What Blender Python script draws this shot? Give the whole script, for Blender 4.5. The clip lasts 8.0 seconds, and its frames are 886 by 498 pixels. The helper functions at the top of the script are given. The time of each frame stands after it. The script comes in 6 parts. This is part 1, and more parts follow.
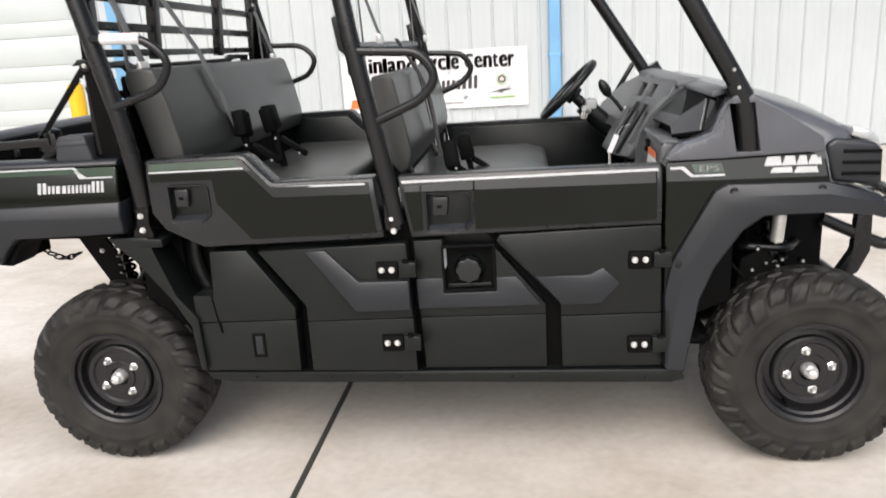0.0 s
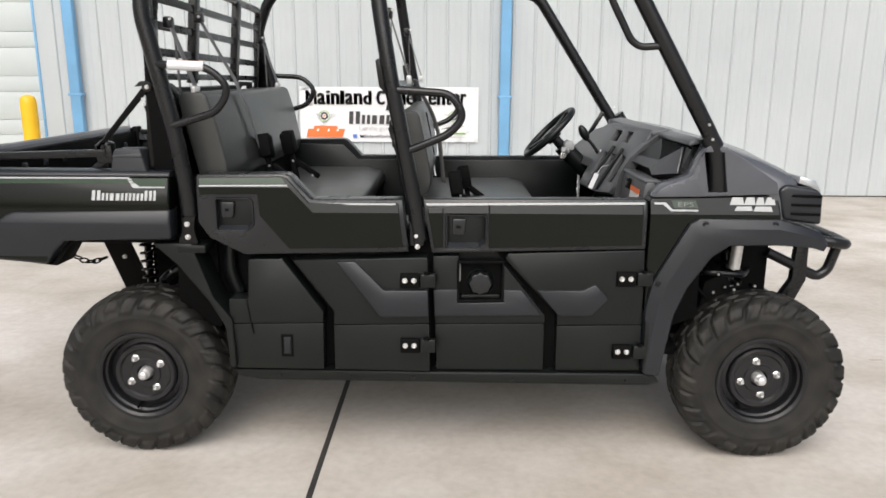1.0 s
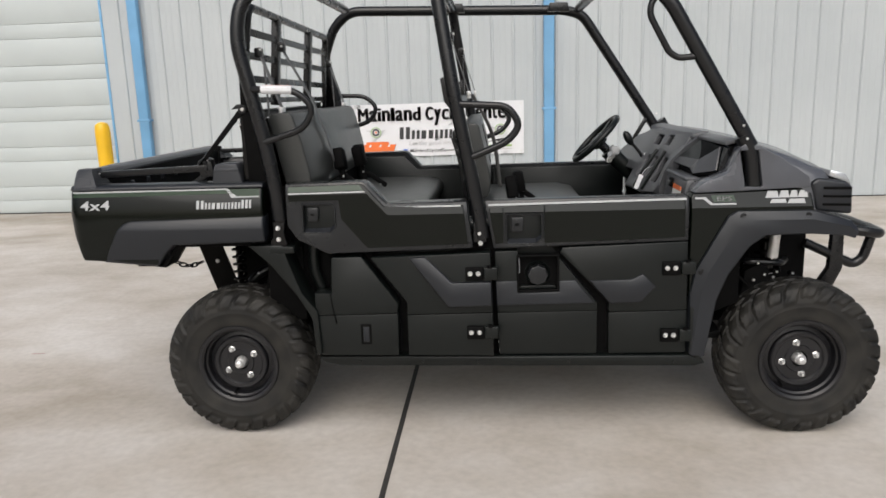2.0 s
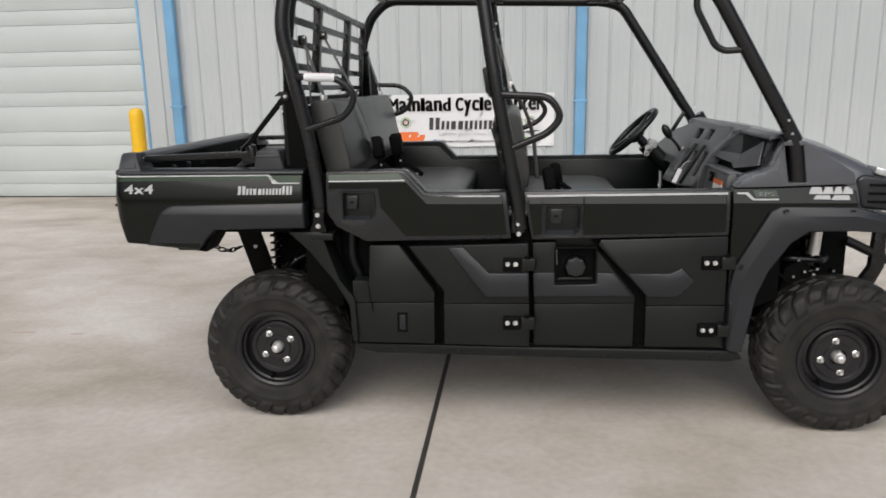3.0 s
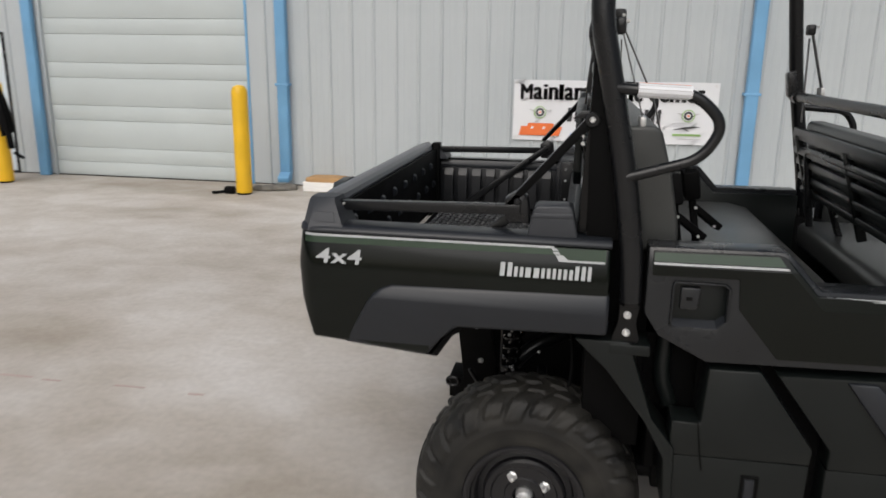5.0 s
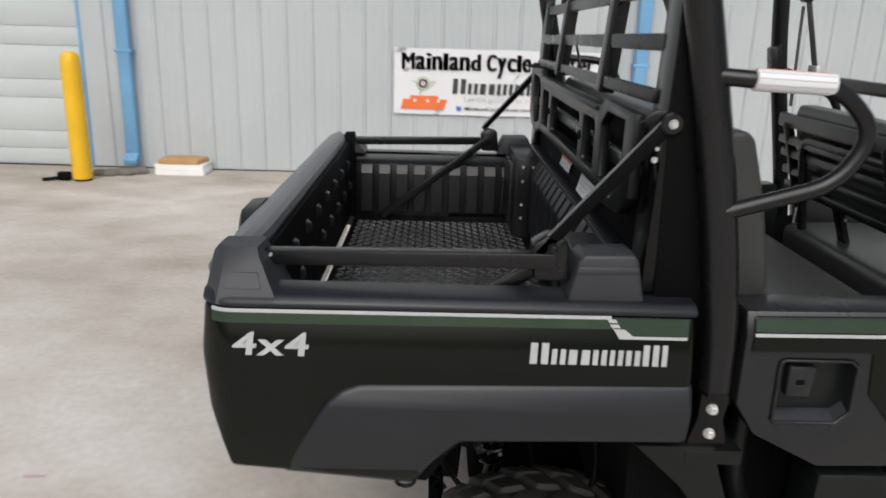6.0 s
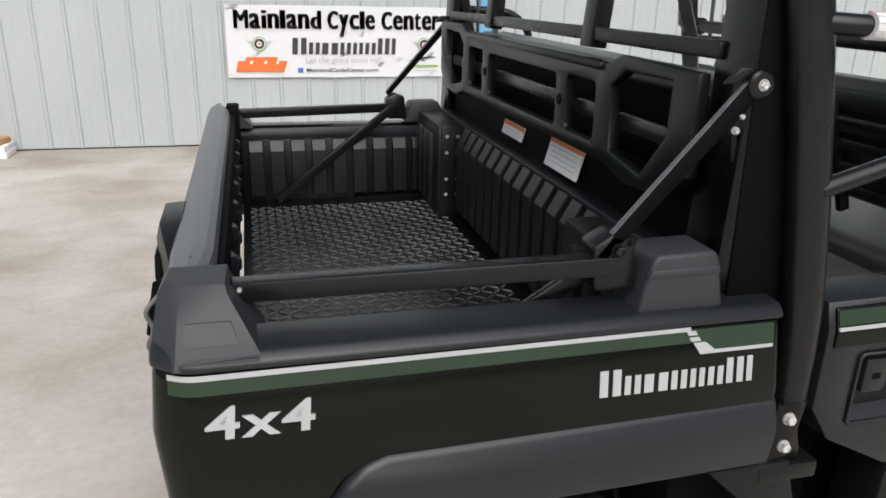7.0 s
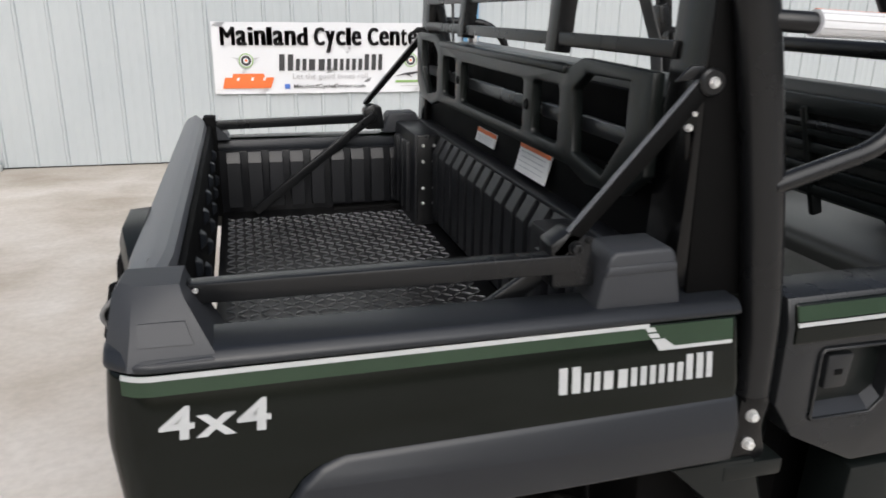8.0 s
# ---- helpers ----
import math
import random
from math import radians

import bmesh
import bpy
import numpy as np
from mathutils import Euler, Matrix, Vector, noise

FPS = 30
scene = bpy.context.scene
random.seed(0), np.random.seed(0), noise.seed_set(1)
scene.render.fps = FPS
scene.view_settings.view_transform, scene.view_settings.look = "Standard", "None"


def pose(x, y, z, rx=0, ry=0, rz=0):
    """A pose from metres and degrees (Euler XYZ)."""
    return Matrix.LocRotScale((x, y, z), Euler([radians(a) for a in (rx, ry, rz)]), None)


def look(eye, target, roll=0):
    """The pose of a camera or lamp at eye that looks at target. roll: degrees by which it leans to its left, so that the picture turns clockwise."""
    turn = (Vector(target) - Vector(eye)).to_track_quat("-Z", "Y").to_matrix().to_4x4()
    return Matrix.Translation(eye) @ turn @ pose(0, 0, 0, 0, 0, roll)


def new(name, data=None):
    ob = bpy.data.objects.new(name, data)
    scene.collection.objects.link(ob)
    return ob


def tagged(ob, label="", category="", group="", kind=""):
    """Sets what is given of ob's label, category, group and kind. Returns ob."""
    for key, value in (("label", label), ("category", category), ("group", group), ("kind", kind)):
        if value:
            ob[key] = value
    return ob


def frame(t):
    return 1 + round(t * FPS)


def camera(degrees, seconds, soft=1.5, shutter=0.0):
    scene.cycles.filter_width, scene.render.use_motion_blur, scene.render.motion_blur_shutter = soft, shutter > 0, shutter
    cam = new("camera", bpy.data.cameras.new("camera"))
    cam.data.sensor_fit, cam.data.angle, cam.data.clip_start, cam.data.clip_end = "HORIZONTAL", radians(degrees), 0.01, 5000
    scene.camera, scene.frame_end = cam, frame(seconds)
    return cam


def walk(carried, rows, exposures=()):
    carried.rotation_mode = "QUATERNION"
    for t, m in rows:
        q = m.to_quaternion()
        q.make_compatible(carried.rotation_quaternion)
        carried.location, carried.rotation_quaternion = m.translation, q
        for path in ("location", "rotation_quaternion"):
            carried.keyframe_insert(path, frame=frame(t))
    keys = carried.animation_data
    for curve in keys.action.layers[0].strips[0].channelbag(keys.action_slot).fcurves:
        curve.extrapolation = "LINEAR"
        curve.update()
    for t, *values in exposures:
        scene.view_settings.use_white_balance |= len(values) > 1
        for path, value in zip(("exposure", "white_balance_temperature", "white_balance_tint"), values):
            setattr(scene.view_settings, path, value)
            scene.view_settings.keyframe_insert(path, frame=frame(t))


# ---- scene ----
cam = camera(61.8, 8.0, soft=1.6, shutter=0.45)
PATH = [
    (0, (1.468, -2.286, 1.397), (1.234, -0.373, 0.86), -3.5),
    (0.5, (1.256, -2.45, 1.413), (1.157, -0.503, 0.964), -0.9),
    (1, (1.165, -2.651, 1.433), (1.146, -0.703, 0.978), 0.3),
    (1.5, (1.15, -2.883, 1.424), (1.068, -0.924, 1.032), 0.3),
    (1.7, (1.126, -2.953, 1.435), (1.005, -0.997, 1.034), -1.7),
    (3, (1.042, -2.99, 1.431), (0.843, -1.048, 0.995), -1.0),
    (3.5, (0.766, -2.726, 1.421), (0.516, -0.796, 0.958), -4.2),
    (4, (0.517, -2.524, 1.47), (0.235, -0.604, 0.987), -1.7),
    (4.5, (0.339, -2.242, 1.528), (-0.039, -0.335, 1.059), 0.6),
    (4.7, (0.244, -2.102, 1.533), (-0.162, -0.207, 1.038), 1.2),
    (5.8, (-0.184, -1.345, 1.528), (-0.214, 0.587, 1.013), 0.8),
    (6, (-0.24, -1.22, 1.528), (-0.211, 0.695, 0.949), 1.7),
    (6.5, (-0.427, -0.959, 1.499), (-0.052, 0.904, 0.876), -1.1),
    (7, (-0.485, -0.876, 1.497), (-0.006, 0.947, 0.829), 1.4),
    (7.5, (-0.487, -0.857, 1.485), (-0.008, 0.975, 0.84), 1.3),
    (8, (-0.444, -0.898, 1.479), (0.056, 0.935, 0.852), 0.9),
]
EXPOSURES = [(0.0, 0.73, 6540, 11), (0.6, 0.61, 6530, 10), (1.5, 0.22, 6500, 10), (3.0, -0.03, 6500, 10), (4.6, -0.22, 6480, 10), (6.0, 0.01, 6400, 10), (6.6, 0.17, 6400, 10), (8.0, 0.25, 6360, 10)]
walk(cam, [(t, look(eye, target, roll)) for t, eye, target, roll in PATH], EXPOSURES)

# ---- light: a bright overcast day ----
world = bpy.data.worlds.new("overcast")
scene.world = world
world.use_nodes = True
wn, wl = world.node_tree.nodes, world.node_tree.links
sky = wn.new("ShaderNodeTexSky")
sky.sky_type, sky.sun_disc = "NISHITA", False
sky.sun_elevation, sky.sun_rotation = radians(47), radians(190)
sky.air_density, sky.dust_density, sky.ozone_density = 1.0, 6.0, 1.0
grey = wn.new("ShaderNodeMix")
grey.data_type = "RGBA"
grey.inputs["Factor"].default_value = 0.42
bw = wn.new("ShaderNodeRGBToBW")
wl.new(sky.outputs[0], bw.inputs[0])
wl.new(sky.outputs[0], grey.inputs[6])
wl.new(bw.outputs[0], grey.inputs[7])
wl.new(grey.outputs[2], wn["Background"].inputs[0])
wn["Background"].inputs[1].default_value = 0.105
sun_data = bpy.data.lights.new("sun", "SUN")
sun_data.energy, sun_data.angle, sun_data.color = 1.5, radians(70), (1.0, 0.99, 0.975)
sun = new("sun", sun_data)
sun.matrix_world = look((1.6, -9.2, 10.6), (0.6, 0.6, 0.0))


# ---- materials ----
def mat(name, base, rough=0.5, metal=0.0, vary=0.15, scale=6.0, fine=180.0, bump=0.12, coat=0.0, tint=None, spread=0.0, spec=0.5):
    """A surface with large stains and fine grain in its colour, gloss and relief."""
    m = bpy.data.materials.new(name)
    m.use_nodes = True
    n, l = m.node_tree.nodes, m.node_tree.links
    b = n["Principled BSDF"]
    co = n.new("ShaderNodeTexCoord")
    big, small = n.new("ShaderNodeTexNoise"), n.new("ShaderNodeTexNoise")
    big.inputs["Scale"].default_value, big.inputs["Detail"].default_value = scale, 5
    small.inputs["Scale"].default_value, small.inputs["Detail"].default_value = fine, 2
    l.new(co.outputs["Object"], big.inputs["Vector"])
    l.new(co.outputs["Object"], small.inputs["Vector"])
    mix = n.new("ShaderNodeMix")
    mix.data_type = "RGBA"
    dark = [c * (1 - vary) for c in base]
    light = [min(1.0, c * (1 + vary)) for c in (tint or base)]
    mix.inputs[6].default_value, mix.inputs[7].default_value = (*dark, 1), (*light, 1)
    ramp = n.new("ShaderNodeMapRange")
    ramp.inputs[1].default_value, ramp.inputs[2].default_value = 0.3, 0.7
    l.new(big.outputs["Fac"], ramp.inputs[0])
    l.new(ramp.outputs[0], mix.inputs[0])
    last = mix.outputs[2]
    if spread:
        info, hsv = n.new("ShaderNodeObjectInfo"), n.new("ShaderNodeHueSaturation")
        rr = n.new("ShaderNodeMapRange")
        rr.inputs[3].default_value, rr.inputs[4].default_value = 1 - spread, 1 + spread
        l.new(info.outputs["Random"], rr.inputs[0])
        l.new(rr.outputs[0], hsv.inputs["Value"])
        l.new(last, hsv.inputs["Color"])
        last = hsv.outputs[0]
    l.new(last, b.inputs["Base Color"])
    rg = n.new("ShaderNodeMapRange")
    rg.inputs[3].default_value, rg.inputs[4].default_value = max(0.02, rough * 0.85), min(1, rough * 1.15)
    l.new(big.outputs["Fac"], rg.inputs[0])
    l.new(rg.outputs[0], b.inputs["Roughness"])
    b.inputs["Metallic"].default_value = metal
    b.inputs["Specular IOR Level"].default_value = spec
    if coat:
        b.inputs["Coat Weight"].default_value, b.inputs["Coat Roughness"].default_value = coat, 0.12
    if bump:
        bp = n.new("ShaderNodeBump")
        bp.inputs["Strength"].default_value, bp.inputs["Distance"].default_value = bump, 0.002
        l.new(small.outputs["Fac"], bp.inputs["Height"])
        l.new(bp.outputs[0], b.inputs["Normal"])
    return m


def concrete():
    m = mat("concrete", (0.462, 0.428, 0.388), 0.85, 0, 0.07, 0.45, 60, 0.25, tint=(0.525, 0.500, 0.472))
    n, l = m.node_tree.nodes, m.node_tree.links
    b = n["Principled BSDF"]
    old = b.inputs["Base Color"].links[0].from_socket
    co = n.new("ShaderNodeTexCoord")
    mp = n.new("ShaderNodeMapping")
    mp.inputs["Scale"].default_value = (0.85, 1.15, 1)
    l.new(co.outputs["Object"], mp.inputs[0])
    stain, speck = n.new("ShaderNodeTexNoise"), n.new("ShaderNodeTexNoise")
    stain.inputs["Scale"].default_value, stain.inputs["Detail"].default_value, stain.inputs["Roughness"].default_value = 0.95, 6, 0.54
    speck.inputs["Scale"].default_value, speck.inputs["Detail"].default_value = 26, 6
    l.new(mp.outputs[0], stain.inputs["Vector"])
    l.new(co.outputs["Object"], speck.inputs["Vector"])
    wash = n.new("ShaderNodeTexNoise")
    wash.inputs["Scale"].default_value, wash.inputs["Detail"].default_value, wash.inputs["Distortion"].default_value = 0.55, 4, 1.2
    l.new(mp.outputs[0], wash.inputs["Vector"])
    pits = n.new("ShaderNodeTexVoronoi")
    pits.inputs["Scale"].default_value = 3.3
    l.new(co.outputs["Object"], pits.inputs["Vector"])
    blot = n.new("ShaderNodeTexNoise")
    blot.inputs["Scale"].default_value, blot.inputs["Detail"].default_value, blot.inputs["Distortion"].default_value = 2.6, 7, 0.6
    l.new(mp.outputs[0], blot.inputs["Vector"])
    for src, lo, hi, a, z in ((blot, 0.40, 0.68, (1.04, 1.04, 1.04), (0.90, 0.882, 0.850)), (stain, 0.44, 0.72, (1.05, 1.05, 1.05), (0.785, 0.748, 0.690)), (wash, 0.42, 0.66, (1.06, 1.07, 1.08), (0.90, 0.88, 0.85)), (speck, 0.35, 0.75, (1.05, 1.05, 1.05), (0.92, 0.92, 0.92)), (pits, 0.0, 0.028, (0.45, 0.43, 0.40), (1.0, 1.0, 1.0))):
        mr, mul, two = n.new("ShaderNodeMapRange"), n.new("ShaderNodeMix"), n.new("ShaderNodeMix")
        mr.inputs[1].default_value, mr.inputs[2].default_value = lo, hi
        l.new(src.outputs[0], mr.inputs[0])
        two.data_type = "RGBA"
        two.clamp_result = False
        two.inputs[6].default_value, two.inputs[7].default_value = (*a, 1), (*z, 1)
        l.new(mr.outputs[0], two.inputs[0])
        mul.data_type, mul.blend_type = "RGBA", "MULTIPLY"
        mul.inputs["Factor"].default_value = 1
        l.new(old, mul.inputs[6])
        l.new(two.outputs[2], mul.inputs[7])
        old = mul.outputs[2]
    # darker in patches towards the foot of the building
    sep, band, patch, foot_tone = n.new("ShaderNodeSeparateXYZ"), n.new("ShaderNodeMapRange"), n.new("ShaderNodeMath"), n.new("ShaderNodeMix")
    l.new(co.outputs["Object"], sep.inputs[0])
    band.inputs[1].default_value, band.inputs[2].default_value = 5.2, 6.5
    l.new(sep.outputs[1], band.inputs[0])
    patch.operation, patch.use_clamp = "MULTIPLY", True
    l.new(band.outputs[0], patch.inputs[0])
    l.new(stain.outputs[0], patch.inputs[1])
    foot_tone.data_type, foot_tone.blend_type = "RGBA", "MULTIPLY"
    foot_tone.inputs[7].default_value = (0.46, 0.42, 0.36, 1)
    l.new(patch.outputs[0], foot_tone.inputs[0])
    l.new(old, foot_tone.inputs[6])
    l.new(foot_tone.outputs[2], b.inputs["Base Color"])
    return m


M_CONC = concrete()
M_JOINT = mat("joint_sealant", (0.035, 0.033, 0.03), 0.9, 0, 0.3, 9, 90, 0.4)
M_CHALK = mat("red_chalk", (0.47, 0.35, 0.315), 0.9, 0, 0.1, 4, 90, 0.2)
M_WALL = mat("painted_steel_sheet", (0.436, 0.472, 0.488), 0.5, 0, 0.03, 0.8, 40, 0.03, tint=(0.456, 0.489, 0.501))
M_DOOR = mat("white_door_steel", (0.480, 0.523, 0.522), 0.5, 0, 0.04, 1.2, 60, 0.05)
M_WHITEDOOR = mat("white_gloss_door", (0.60, 0.66, 0.70), 0.4, 0, 0.03, 1.2, 60, 0.03)
M_BLUE = mat("blue_paint", (0.16, 0.36, 0.58), 0.45, 0, 0.10, 2.5, 60, 0.05)
M_YELLOW = mat("yellow_plastic", (0.80, 0.47, 0.015), 0.4, 0, 0.06, 4, 80, 0.05)
M_PLASTIC = mat("grained_black_plastic", (0.0056, 0.0073, 0.0070), 0.33, 0, 0.12, 7, 420, 0.06, spec=0.34)
M_TRIM = mat("dark_charcoal_plastic", (0.0130, 0.0142, 0.0158), 0.28, 0, 0.10, 7, 420, 0.06, spec=0.48)
# Paler than the mat: sky glint on the diamonds is put into the colour.
M_TREAD_GLINT = mat("glint_toned_tread", (0.088, 0.091, 0.095), 0.11, 0, 0.5, 5, 300, 0.03, spec=1.0)
# Overhead door backing, and the strip painted as light through a door gap.
M_SEAL_GAPLIGHT = mat("grey_seal_and_gap_light", (0.30, 0.31, 0.31), 0.7, 0, 0.1, 9, 90, 0.1)
M_BAND = mat("charcoal_plastic", (0.0118, 0.0138, 0.0175), 0.36, 0, 0.10, 6, 420, 0.06, spec=0.48)
M_BLOCK = mat("grained_charcoal_plastic", (0.0310, 0.0335, 0.0385), 0.48, 0, 0.10, 6, 420, 0.10, spec=0.44)
M_PAINT = mat("dark_green_paint", (0.0017, 0.0031, 0.0019), 0.14, 0, 0.15, 5, 900, 0.012, spec=0.34)
M_HOOD = mat("dark_grey_gloss", (0.074, 0.078, 0.089), 0.26, 0, 0.10, 5, 700, 0.02, coat=0.4)
M_DASH = mat("grey_dash_plastic", (0.082, 0.085, 0.091), 0.36, 0, 0.10, 7, 420, 0.08)
M_CAP = mat("light_charcoal_plastic", (0.105, 0.110, 0.120), 0.34, 0, 0.10, 6, 420, 0.06)
M_LINER = mat("black_bed_liner", (0.0066, 0.0072, 0.0090), 0.40, 0, 0.12, 7, 300, 0.08, spec=0.48)
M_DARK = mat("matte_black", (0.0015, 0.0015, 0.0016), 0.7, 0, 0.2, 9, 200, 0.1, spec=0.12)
M_STEEL = mat("black_powder_coat", (0.0068, 0.0072, 0.0080), 0.28, 0, 0.10, 9, 500, 0.04, spec=0.44)
M_GLOSS = mat("black_gloss_enamel", (0.0030, 0.0030, 0.0032), 0.22, 0, 0.15, 9, 300, 0.02, spec=0.35)
M_VINYL = mat("black_seat_vinyl", (0.043, 0.045, 0.043), 0.36, 0, 0.08, 8, 600, 0.10, coat=0.08)
M_RUBBER = mat("tyre_rubber", (0.0062, 0.0065, 0.0066), 0.60, 0, 0.35, 11, 160, 0.25, tint=(0.0185, 0.0174, 0.0150), spec=0.36)
M_RIM = mat("black_rim_paint", (0.007, 0.007, 0.0085), 0.4, 0, 0.12, 14, 300, 0.05)
M_ZINC = mat("zinc_bolt", (0.72, 0.72, 0.71), 0.30, 0.6, 0.1, 40, 300, 0.05)
M_SILVER = mat("silver_decal", (0.41, 0.42, 0.425), 0.35, 0, 0.06, 30, 300, 0.02)
M_GREEN = mat("green_decal", (0.020, 0.040, 0.022), 0.25, 0, 0.1, 12, 300, 0.02)
M_WHITE = mat("white_vinyl", (0.72, 0.73, 0.75), 0.5, 0, 0.02, 3, 80, 0.03)
M_INK = mat("black_print", (0.040, 0.040, 0.042), 0.6, 0, 0.1, 8, 90, 0.02)
M_GREYINK = mat("grey_print", (0.50, 0.50, 0.51), 0.6, 0, 0.1, 8, 90, 0.02)
M_ORANGE = mat("orange_print", (0.78, 0.17, 0.04), 0.5, 0, 0.05, 8, 90, 0.02)
M_LIME = mat("green_print", (0.25, 0.42, 0.12), 0.5, 0, 0.1, 8, 90, 0.02)
M_TEXTBLUE = mat("blue_print", (0.08, 0.18, 0.55), 0.5, 0, 0.1, 8, 90, 0.02)
M_CARD = mat("brown_cardboard", (0.45, 0.27, 0.12), 0.8, 0, 0.12, 9, 80, 0.1)
M_FOAM = mat("white_carton", (0.86, 0.86, 0.84), 0.7, 0, 0.04, 9, 80, 0.1)
M_WEBBING = mat("grey_belt_webbing", (0.16, 0.16, 0.16), 0.6, 0, 0.1, 30, 900, 0.2)
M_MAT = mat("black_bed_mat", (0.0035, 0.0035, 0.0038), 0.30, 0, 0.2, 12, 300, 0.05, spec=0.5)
M_MUD = mat("grey_sandbag", (0.16, 0.15, 0.13), 0.95, 0, 0.2, 14, 90, 0.5)
M_LENS = mat("headlamp_lens", (0.55, 0.57, 0.58), 0.08, 0.6, 0.1, 30, 300, 0.0, coat=1.0)


# ---- mesh helpers ----
def finish(bm, sharp=32):
    bmesh.ops.recalc_face_normals(bm, faces=bm.faces)
    me = bpy.data.meshes.new("m")
    bm.to_mesh(me)
    bm.free()
    me.shade_smooth()
    me.set_sharp_from_angle(angle=radians(sharp))
    return me


def part(name, bm, material, parent=None, label="", sharp=32):
    """One mesh object, under a thing or a part where one is given. bm: a bmesh, or a mesh to share."""
    me = bm if isinstance(bm, bpy.types.Mesh) else finish(bm, sharp)
    if not me.materials:
        me.materials.append(material)
    me.name = name
    ob = new(name, me)
    if parent is not None:
        ob.parent = parent
        if parent.type == "EMPTY":
            ob.matrix_parent_inverse = Matrix.Translation(-parent.location)
    return tagged(ob, label)


def thing(name, x, y, z, label, category, group="", kind=""):
    e = new(name)
    e.location, e.empty_display_size = (x, y, z), 0.1
    return tagged(e, label, category, group, kind)


def soften(bm, bevel, segs=2, edges=None):
    if bevel > 0:
        picked = edges or [e for e in bm.edges if len(e.link_faces) == 2 and e.calc_face_angle(0) > 0.35]
        bmesh.ops.bevel(bm, geom=picked, offset=bevel, offset_type="OFFSET", segments=segs, affect="EDGES", profile=0.5, clamp_overlap=True)
    return bm


def box(x0, x1, y0, y1, z0, z1, bevel=0.004, segs=2, bm=None):
    """A bevelled block; joined to bm where one is given."""
    b = bmesh.new()
    bmesh.ops.create_cube(b, size=1, matrix=Matrix.LocRotScale(((x0 + x1) / 2, (y0 + y1) / 2, (z0 + z1) / 2), None, (abs(x1 - x0), abs(y1 - y0), abs(z1 - z0))))
    soften(b, min(bevel, 0.45 * min(abs(x1 - x0), abs(y1 - y0), abs(z1 - z0))), segs)
    return join(bm, b)


def join(bm, b):
    if bm is None:
        return b
    me = bpy.data.meshes.new("t")
    b.to_mesh(me)
    b.free()
    bm.from_mesh(me)
    bpy.data.meshes.remove(me)
    return bm


def prism(poly, a0, a1, bevel=0.004, axis="y", segs=2, bm=None, taper=0.0):
    """A polygon drawn out along an axis. poly is (x, z) for y, (y, z) for x, (x, y) for z. taper shrinks the a0 end."""
    b = bmesh.new()
    cx, cy = sum(p[0] for p in poly) / len(poly), sum(p[1] for p in poly) / len(poly)
    put = {"y": lambda u, v, a: (u, a, v), "x": lambda u, v, a: (a, u, v), "z": lambda u, v, a: (u, v, a)}[axis]
    k = 1 - taper
    lo = [b.verts.new(put(cx + (u - cx) * k, cy + (v - cy) * k, a0)) for u, v in poly]
    hi = [b.verts.new(put(u, v, a1)) for u, v in poly]
    n = len(poly)
    b.faces.new(lo)
    b.faces.new(hi[::-1])
    for i in range(n):
        b.faces.new((lo[i], hi[i], hi[(i + 1) % n], lo[(i + 1) % n]))
    bmesh.ops.recalc_face_normals(b, faces=b.faces)
    soften(b, bevel, segs)
    return join(bm, b)


def ring(poly, inset, a0, a1, axis="y", bm=None):
    """A frame that follows a convex polygon, inset metres wide."""
    b = bmesh.new()
    n = len(poly)
    inner = []
    for i in range(n):
        p, q, r = Vector(poly[i - 1]), Vector(poly[i]), Vector(poly[(i + 1) % n])
        d1, d2 = (p - q).normalized(), (r - q).normalized()
        bis = (d1 + d2).normalized()
        s = math.sqrt(max(0.05, (1 - d1.dot(d2)) / 2))
        inner.append(tuple(q + bis * inset / s))
    put = {"y": lambda u, v, a: (u, a, v), "x": lambda u, v, a: (a, u, v), "z": lambda u, v, a: (u, v, a)}[axis]
    rows = [[b.verts.new(put(*p, a)) for p in loop] for loop, a in ((poly, a0), (inner, a0), (inner, a1), (poly, a1))]
    for j in range(4):
        for i in range(n):
            b.faces.new((rows[j][i], rows[j][(i + 1) % n], rows[(j + 1) % 4][(i + 1) % n], rows[(j + 1) % 4][i]))
    bmesh.ops.recalc_face_normals(b, faces=b.faces)
    soften(b, min(0.0015, inset * 0.2), 1)
    return join(bm, b)


def fillet(points, radius, n=6):
    """Rounds the corners of a line of points."""
    pts = [Vector(p) for p in points]
    out = [pts[0]]
    for a, q, c in zip(pts, pts[1:], pts[2:]):
        d1, d2 = (a - q), (c - q)
        cut = min(radius, d1.length * 0.45, d2.length * 0.45)
        p0, p1 = q + d1.normalized() * cut, q + d2.normalized() * cut
        for i in range(n + 1):
            t = i / n
            out.append(p0 * (1 - t) ** 2 + q * 2 * t * (1 - t) + p1 * t * t)
    out.append(pts[-1])
    return out


